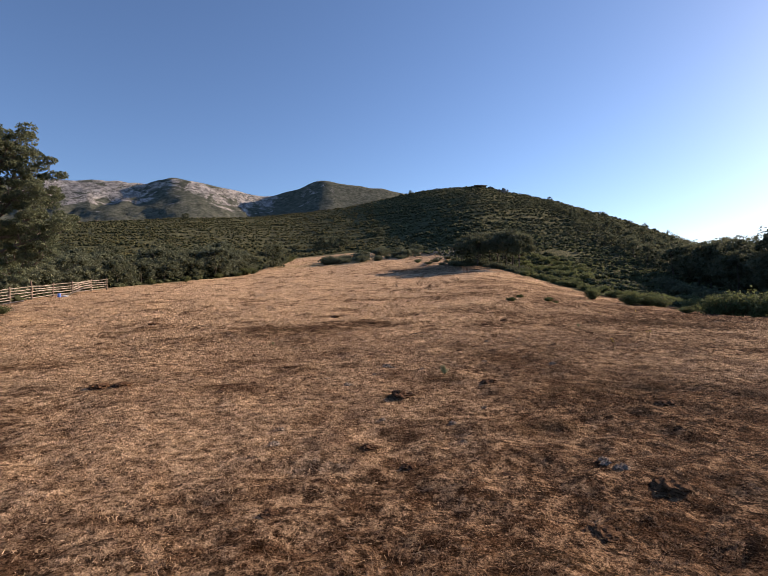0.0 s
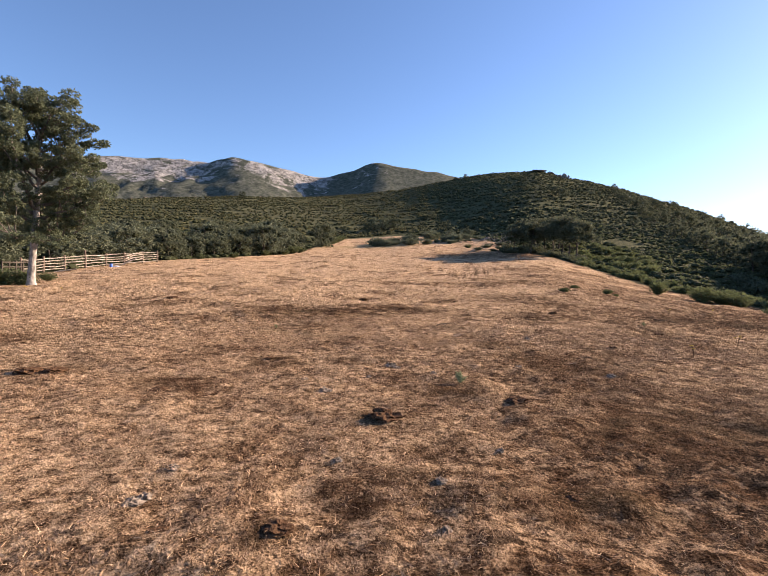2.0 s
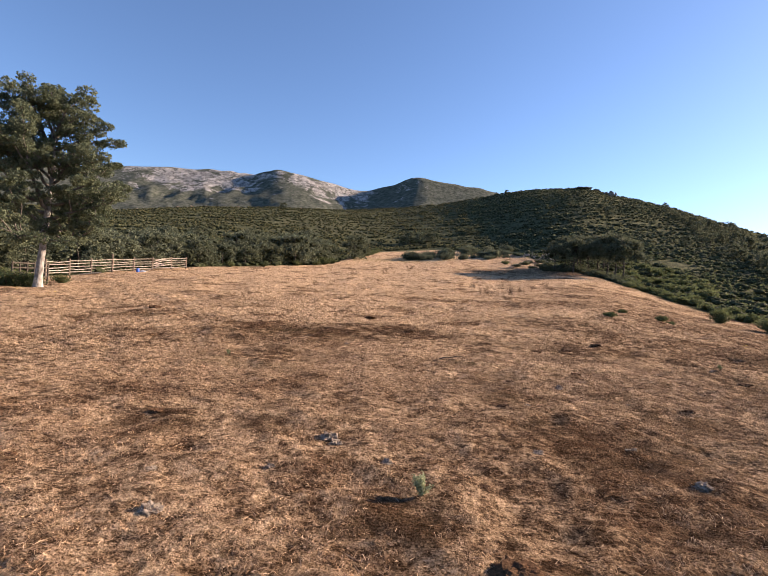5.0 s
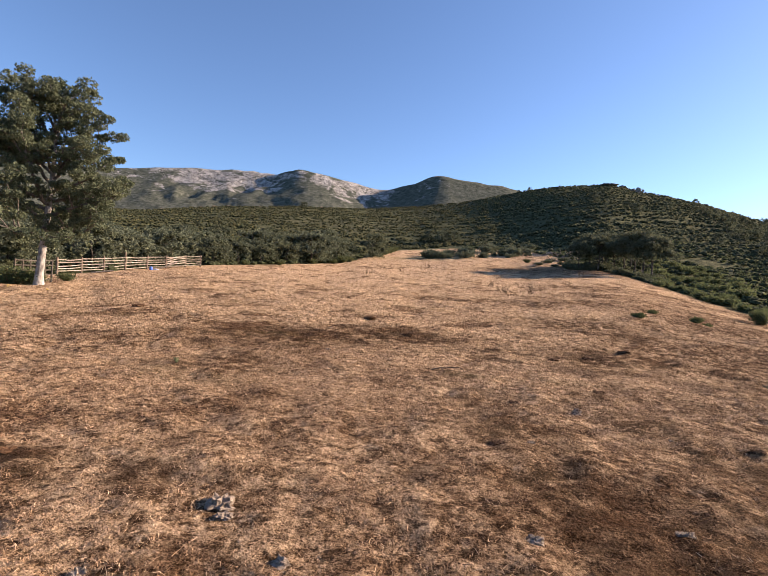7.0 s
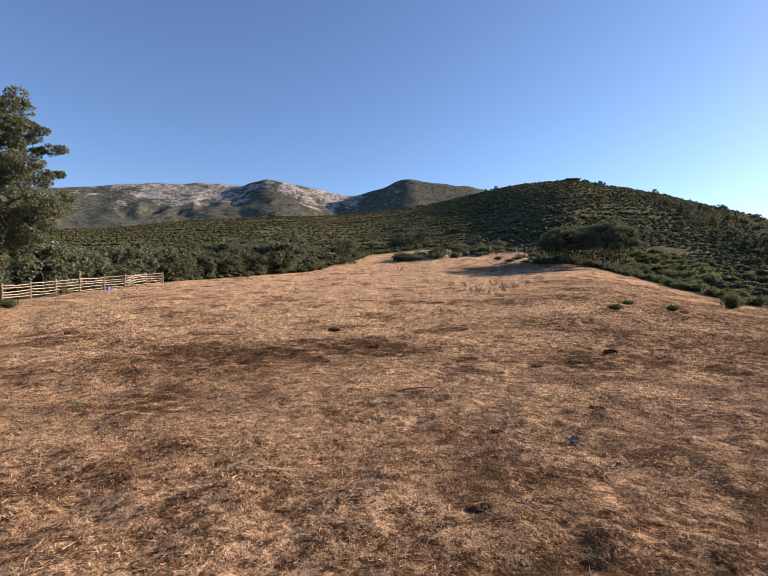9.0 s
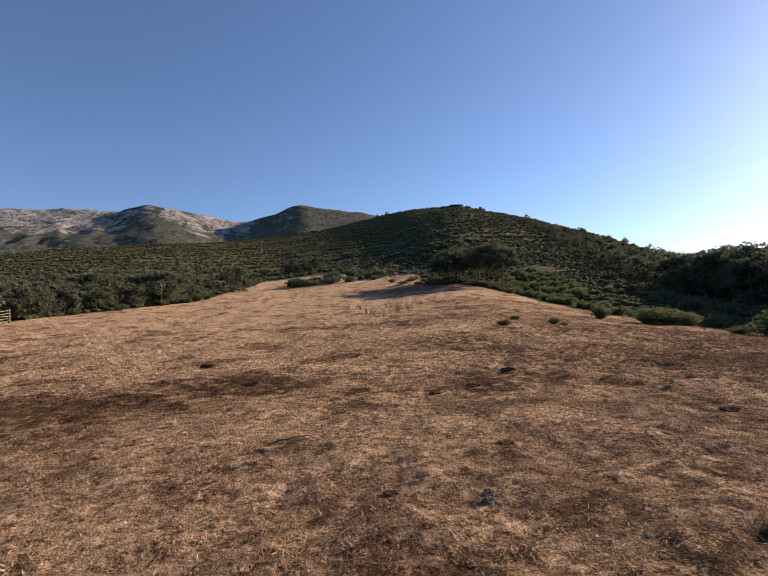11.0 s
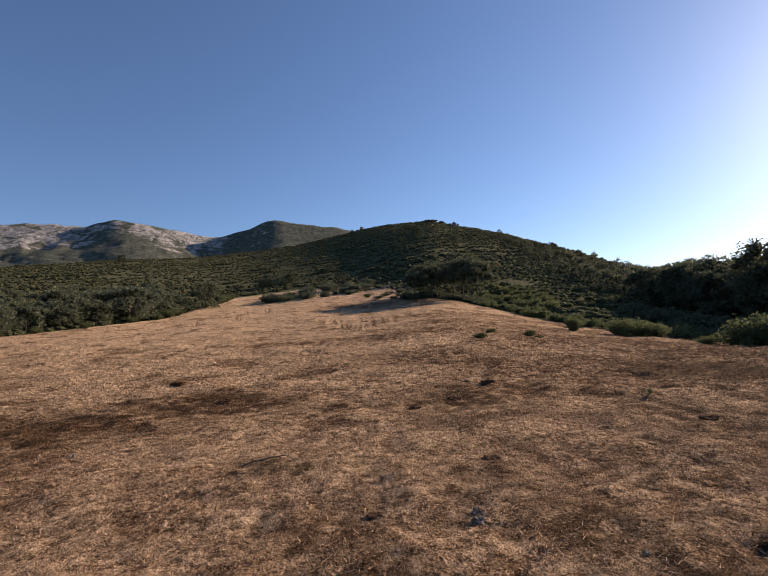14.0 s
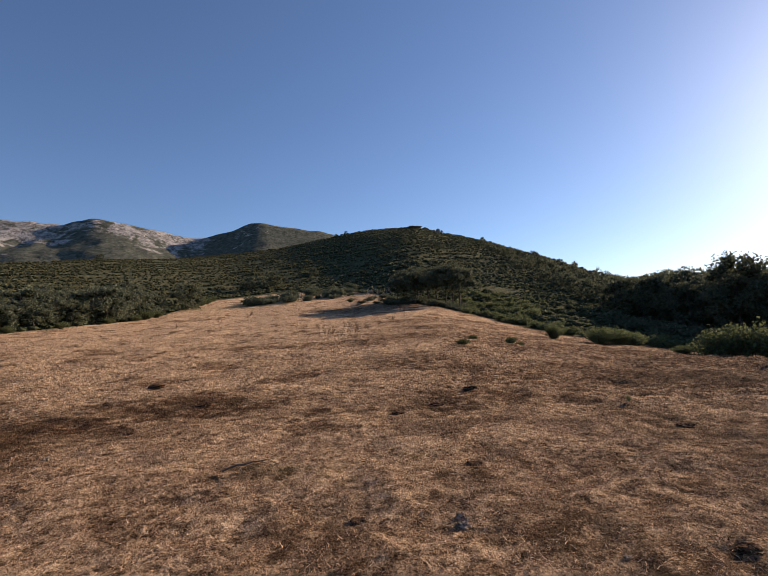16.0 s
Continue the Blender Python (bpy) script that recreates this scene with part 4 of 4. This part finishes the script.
# dark clods; a few are added in place of shaded holes in the turf
for n, (x, y, w) in enumerate([(3.4, 5.86, 0.28), (1.6, 10.86, 0.16), (0.57, 9.69, 0.08), (1.8, 12.63, 0.15), (0.9, 3.84, 0.12), (-0.86, 3.15, 0.17), (-4.75, 7.5, 0.35), (-4.45, 7.6, 0.3), (2.02, 3.48, 0.3), (1.25, 2.89, 0.24), (-0.24, 4.43, 0.17), (-0.87, 4.33, 0.13), (0.11, 6.44, 0.34), (0.91, 3.78, 0.1), (-9.8, 19.2, 0.5), (-2.57, 7.0, 0.22), (-2.34, 7.82, 0.14), (1.5, 7.3, 0.3)]):
    ob = thing("soil_clod", (x, y, height(x, y) - 0.01), "dark crumbly clod of dry dung, some put in for dark hollows", "clod", "dark clods on the pasture", n * 71)
    ob.scale = (w * 0.9, w * 0.9, w * 0.36)
    child("clod", CLODS[n % 4], ob)
for n, (x, y, w) in enumerate([(0.12, 3.98, 0.16), (1.5, 5.1, 0.11), (1.65, 10.88, 0.12), (-2.5, 21.0, 0.42), (-2.07, 9.2, 0.18), (1.33, 8.4, 0.12), (-1.09, 11.51, 0.1), (6.32, 14.92, 0.26), (-0.71, 18.32, 0.3), (-1.17, 16.11, 0.16), (4.07, 11.69, 0.14), (2.99, 13.57, 0.2), (4.4, 18.2, 0.3), (3.4, 16.9, 0.3), (2.7, 16.6, 0.25)]):
    ob = thing("soil_clod", (x, y, height(x, y) - 0.01), "dark crumbly clod of dry dung, some put in for dark hollows", "clod", "dark clods on the pasture", n * 53)
    ob.scale = (w * 0.9, w * 0.9, w * 0.36)
    child("clod", CLODS[n % 4], ob)
for n, (x, y, w) in enumerate([(-0.1, 9.07, 0.17), (-1.18, 4.55, 0.1), (0.03, 8.95, 0.08), (0.55, 8.6, 0.1), (1.82, 3.78, 0.12), (1.75, 3.9, 0.08), (-1.2, 4.7, 0.1), (0.68, 4.57, 0.07), (1.77, 3.99, 0.08), (-0.13, 5.44, 0.07), (0.65, 5.15, 0.09), (1.12, 5.76, 0.06), (-1.23, 5.05, 0.09), (0.01, 8.94, 0.11), (-1.1, 7.86, 0.09), (-0.7, 7.35, 0.13), (-0.32, 8.23, 0.08), (1.83, 9.25, 0.1), (3.08, 8.99, 0.14), (2.73, 9.62, 0.1), (2.51, 12.35, 0.1), (3.33, 11.76, 0.05), (1.91, 10.98, 0.08), (2.54, 12.47, 0.1), (-1.67, 15.08, 0.11)]):
    ob = thing("field_stone", (x, y, height(x, y) - 0.005), "small pale grey stone half sunk in dry grass", "stone", "pale stones on the pasture", n * 37)
    ob.scale = (w, w, w * 0.6)
    child("stone", STONES[n % 4], ob)


def thistle(x, y, size):
    rng = np.random.default_rng(77)
    ob = thing("thistle", (x, y, height(x, y)), "pale grey-green bushy thistle on the dry pasture", "plant", "thistles")
    ob.scale = (size, size, size)
    stems, c = [], []
    for n in range(16):
        a, o = rng.uniform(0, 6.28), rng.uniform(0.1, 0.45)
        tip = np.array([math.cos(a) * o, math.sin(a) * o, rng.uniform(0.5, 0.9)])
        stems.append(tube([tip * [0.05, 0.05, 0], tip * [0.5, 0.5, 0.6], tip], [0.025, 0.018, 0.01], 5))
        c.append(tip * rng.uniform(0.25, 1, (60, 1)) ** [[1, 1, 0.8]] + rng.normal(size=(60, 3)) * 0.05)
    child("stem", mesh_of("stem", *joined(stems), THISTLE), ob)
    child("foliage", mesh_of("foliage", *leaf_quads(rng, np.vstack(c), 0.075), THISTLE, False), ob)


thistle(0.9, 8.08, 0.17)
thistle(-3.2, 12.6, 0.1)
thistle(6.6, 16.5, 0.12)


def dry_weed(az, r, size, seed):
    rng = np.random.default_rng(seed)
    x, y = at_bearing(az, r)
    ob = thing("dry_weed", (x, y, height(x, y)), "dry brown branching weed stalks on the pasture", "plant", "dry weeds")
    ob.scale = (size, size, size)
    for n in range(7):
        a = rng.uniform(0, 6.28)
        foot = np.array([rng.normal() * 0.25, rng.normal() * 0.25, -0.03])
        out, tips = [], []
        way = np.array([math.cos(a) * 0.35, math.sin(a) * 0.35, 1.0])
        grow(rng, foot, way / np.linalg.norm(way), rng.uniform(0.35, 0.7), 0.014, 1, out, tips, 0.2, 0.1)
        child("stalk", mesh_of("stalk", *joined(out), TWIG), ob)


for n, (az, r, s) in enumerate(((0.3, 36.0, 1.3), (1.6, 35.0, 1.2), (3.6, 37.5, 1.5), (5.0, 40.0, 1.1), (-14.5, 74.0, 1.4), (-12.0, 70.0, 1.2), (-8.7, 80.0, 1.5), (-16.4, 58.0, 1.3), (9.1, 62.0, 1.4), (-1.1, 44.0, 1.1), (7.5, 48.0, 1.2), (2.4, 46.0, 1.2))):
    dry_weed(az, r, s * 0.85, 300 + n)

# shrubs, boulder and bare bank beyond the pasture
for n in range(110):
    az = -8.8 + 13.6 * ((n * 0.618) % 1)
    if math.sin(az * 2.6) + 0.7 * math.sin(az * 5.9 + n % 3) < -0.25:
        continue
    r = np.interp(az, [-9, -6, 0, 5], [107, 107, 111, 117]) + rng.uniform(0, 1) ** 1.2 * np.interp(az, [-9, -5, 0, 5], [8, 22, 28, 26])
    plant_bush("shrub", DARK[n % 3], az, r, rng.uniform(0.4, 1.0) ** 1.6 * 1.8, "dark green shrub in the thicket beyond the pasture", "shrubs beyond the pasture", rng.uniform(0.75, 1.35) * np.interp(az, [-9, 4], [0.85, 1.2]))
for az, r, s in ((-14.2, 116, 1.6), (-13.6, 121, 1.5), (-14.8, 112, 1.2), (-13.0, 128, 1.5), (-19.6, 87, 1.4), (-18.6, 89, 1.2), (-20.6, 85, 1.0), (2.9, 97, 0.9), (-48.9, 37.0, 0.62), (-52.0, 33.0, 0.9), (-53.5, 33.5, 1.1), (-23.0, 80.5, 0.9), (-27.0, 74.0, 0.9), (-31.0, 69.5, 0.8)):
    plant_bush("shrub", BROOM[int(r) % 3], az, r, s, "small green shrub at the pasture's edge", "shrubs at the pasture's edge", 0.8)
for az, r, w, tall in ((5.3, 116, 3.0, 1.0), (5.9, 119, 1.5, 0.8), (4.4, 108, 1.1, 0.6), (6.8, 118, 1.2, 0.6)):
    x, y = at_bearing(az, r)
    ob = thing("boulder", (x, y, height(x, y) - 0.1), "pale grey granite boulder on the bare bank", "rock", "boulders", az * 90)
    ob.scale = (w, w, w * tall)
    child("rock", heap(int(r), 3, PALE_STONE, "rock"), ob)
for az, r, w, tall in ((-22.2, 388, 9.0, 0.7), (-21.6, 392, 6.0, 0.6), (-36.0, 348, 3.5, 0.7), (-34.6, 350, 2.6, 0.7), (-33.0, 352, 3.2, 0.6), (-40.0, 342, 2.6, 0.7), (-29.5, 356, 2.4, 0.7)):
    x, y = at_bearing(az, r)
    ob = thing("boulder", (x, y, height(x, y) + 0.6), "pale granite boulder rising from the heath", "rock", "boulders of the heath", az * 90)
    ob.scale = (w, w, w * tall)
    child("rock", heap(int(r * 5), 3, PALE_STONE, "rock"), ob)
# the outcrop and the square crag on the hilltop
for az, r, w, tall in ((10.7, 334, 7.0, 0.42), (11.5, 335, 8.0, 0.42), (14.0, 312, 5.2, 1.5), (13.5, 316, 5.0, 0.7), (12.5, 330, 6.0, 0.45)):
    x, y = at_bearing(az, r)
    ob = thing("crag", (x, y, height(x, y) + 0.9), "weathered granite crag on the hilltop", "rock", "crags on the hilltop", az * 90)
    ob.scale = (w, w, w * tall)
    child("rock", heap(int(r * 3), 4, GRANITE, "rock"), ob)


def hurdle():
    """A wooden hurdle leaning by the oak, coloured dark for its shaded side."""
    a, b = np.array([*at_bearing(-53.2, 34.6), 0.0]), np.array([*at_bearing(-50.2, 35.8), 0.0])
    a[2], b[2] = height(a[0], a[1]), height(b[0], b[1])
    ob = thing("wooden_hurdle", tuple(a), "wooden hurdle of crossed bars beside the oak, darkened as in shade", "fence")
    for n in range(6):
        p = (b - a) * n / 5
        child("upright", mesh_of("upright", *tube([p + [0, 0, -0.1], p + [0.02, 0, 0.7], p + [0, 0.02, 1.45]], [0.06, 0.055, 0.05], 6), DARK_BARK), ob)
    for n in range(5):
        h = 0.2 + 0.29 * n
        child("bar", mesh_of("bar", *tube([[0, 0, h], (b - a) / 2 + [0, 0, h - 0.03], b - a + [0, 0, h]], [0.05, 0.05, 0.05], 6), DARK_BARK), ob)


hurdle()


def barrel():
    x, y = at_bearing(-41.0, 56.0)
    ob = thing("plastic_drum", (x, y, height(x, y)), "small blue plastic drum beside the fence", "drum")
    h = [0, 0.02, 0.1, 0.2, 0.34, 0.38, 0.4]
    child("drum", mesh_of("drum", *tube([[0, 0, q] for q in h], [0.14, 0.15, 0.16, 0.16, 0.15, 0.14, 0.02], 16), BLUE), ob)
    x, y = at_bearing(-40.5, 56.0)
    ob = thing("feed_sack", (x, y, height(x, y)), "crumpled white feed sack lying beside the fence", "sack")
    ob.scale = (0.8, 0.4, 0.3)
    child("sack", mesh_of("sack", *lump(5, 0.25), WHITE), ob)


barrel()


def twig_heap(x, y, seed):
    rng = np.random.default_rng(seed)
    ob = thing("fallen_twig", (x, y, height(x, y) + 0.015), "dark fallen twig lying on the dry grass", "twig", "fallen twigs")
    out, tips = [], []
    grow(rng, (-0.22, 0, 0), (1, 0.25, 0.02), 0.45, 0.012, 1, out, tips, 0.16, 0.0)
    child("twig", mesh_of("twig", *joined(out), POST_WOOD), ob)


twig_heap(0.76, 13.97, 4)


def dead_branch(az, r, size, seed):
    rng = np.random.default_rng(seed)
    x, y = at_bearing(az, r)
    ob = thing("dead_branch", (x, y, height(x, y) + 0.1), "bleached dead branch lying on the bare bank", "branch", "dead branches on the bank", seed * 67)
    ob.scale = (size, size, size)
    out, tips = [], []
    grow(rng, (-0.9, 0, 0), (1, 0.2, 0.08), 1.9, 0.06, 1, out, tips, 0.18, 0.03)
    child("branch", mesh_of("branch", *joined(out), FENCE_WOOD), ob)


for n in range(16):
    dead_branch(5.3 + 3.4 * ((n * 0.618) % 1), 96 + 20 * ((n * 0.414) % 1), 0.8 + 0.06 * n, 700 + n)


def loose_plank(az, r, turn, lean):
    x, y = at_bearing(az, r)
    ob = thing("wooden_plank", (x, y, height(x, y)), "pale weathered plank leaning on the rail fence", "plank", "loose planks", turn)
    ways = [np.array([0, 0, 0.0]), np.array([0.9, 0, 0.45 * lean]), np.array([1.8, 0, 0.9 * lean])]
    child("plank", mesh_of("plank", *tube(ways, [0.06, 0.065, 0.06], 4), FENCE_WOOD), ob)


loose_plank(-40.2, 57.2, 40, 1.0)
loose_plank(-46.6, 51.2, 35, 0.35)


def ragwort(x, y, seed):
    rng = np.random.default_rng(seed)
    ob = thing("ragwort", (x, y, height(x, y)), "sparse yellow-flowered ragwort on the dry pasture", "plant", "ragworts")
    ob.scale = (0.7, 0.7, 0.7)
    for n in range(4):
        a = rng.uniform(0, 6.28)
        tip = np.array([math.cos(a) * 0.07, math.sin(a) * 0.07, rng.uniform(0.2, 0.36)])
        child("stalk", mesh_of("stalk", *tube([tip * [0, 0, 0], tip * [0.4, 0.4, 0.6], tip], [0.006, 0.005, 0.003], 5), TWIG), ob)
        v, f = lump(seed * 7 + n, 0.9, 7, 11)
        child("flower_head", mesh_of("flower_head", v * [0.05, 0.05, 0.035] + tip, f, YELLOW, False), ob, "yellow flowers")


for n, (x, y) in enumerate(((5.3, 11.2), (7.4, 13.5), (-19.0, 22.0), (-17.6, 22.6), (9.8, 22.0), (12.5, 24.0))):
    ragwort(x, y, 500 + n)
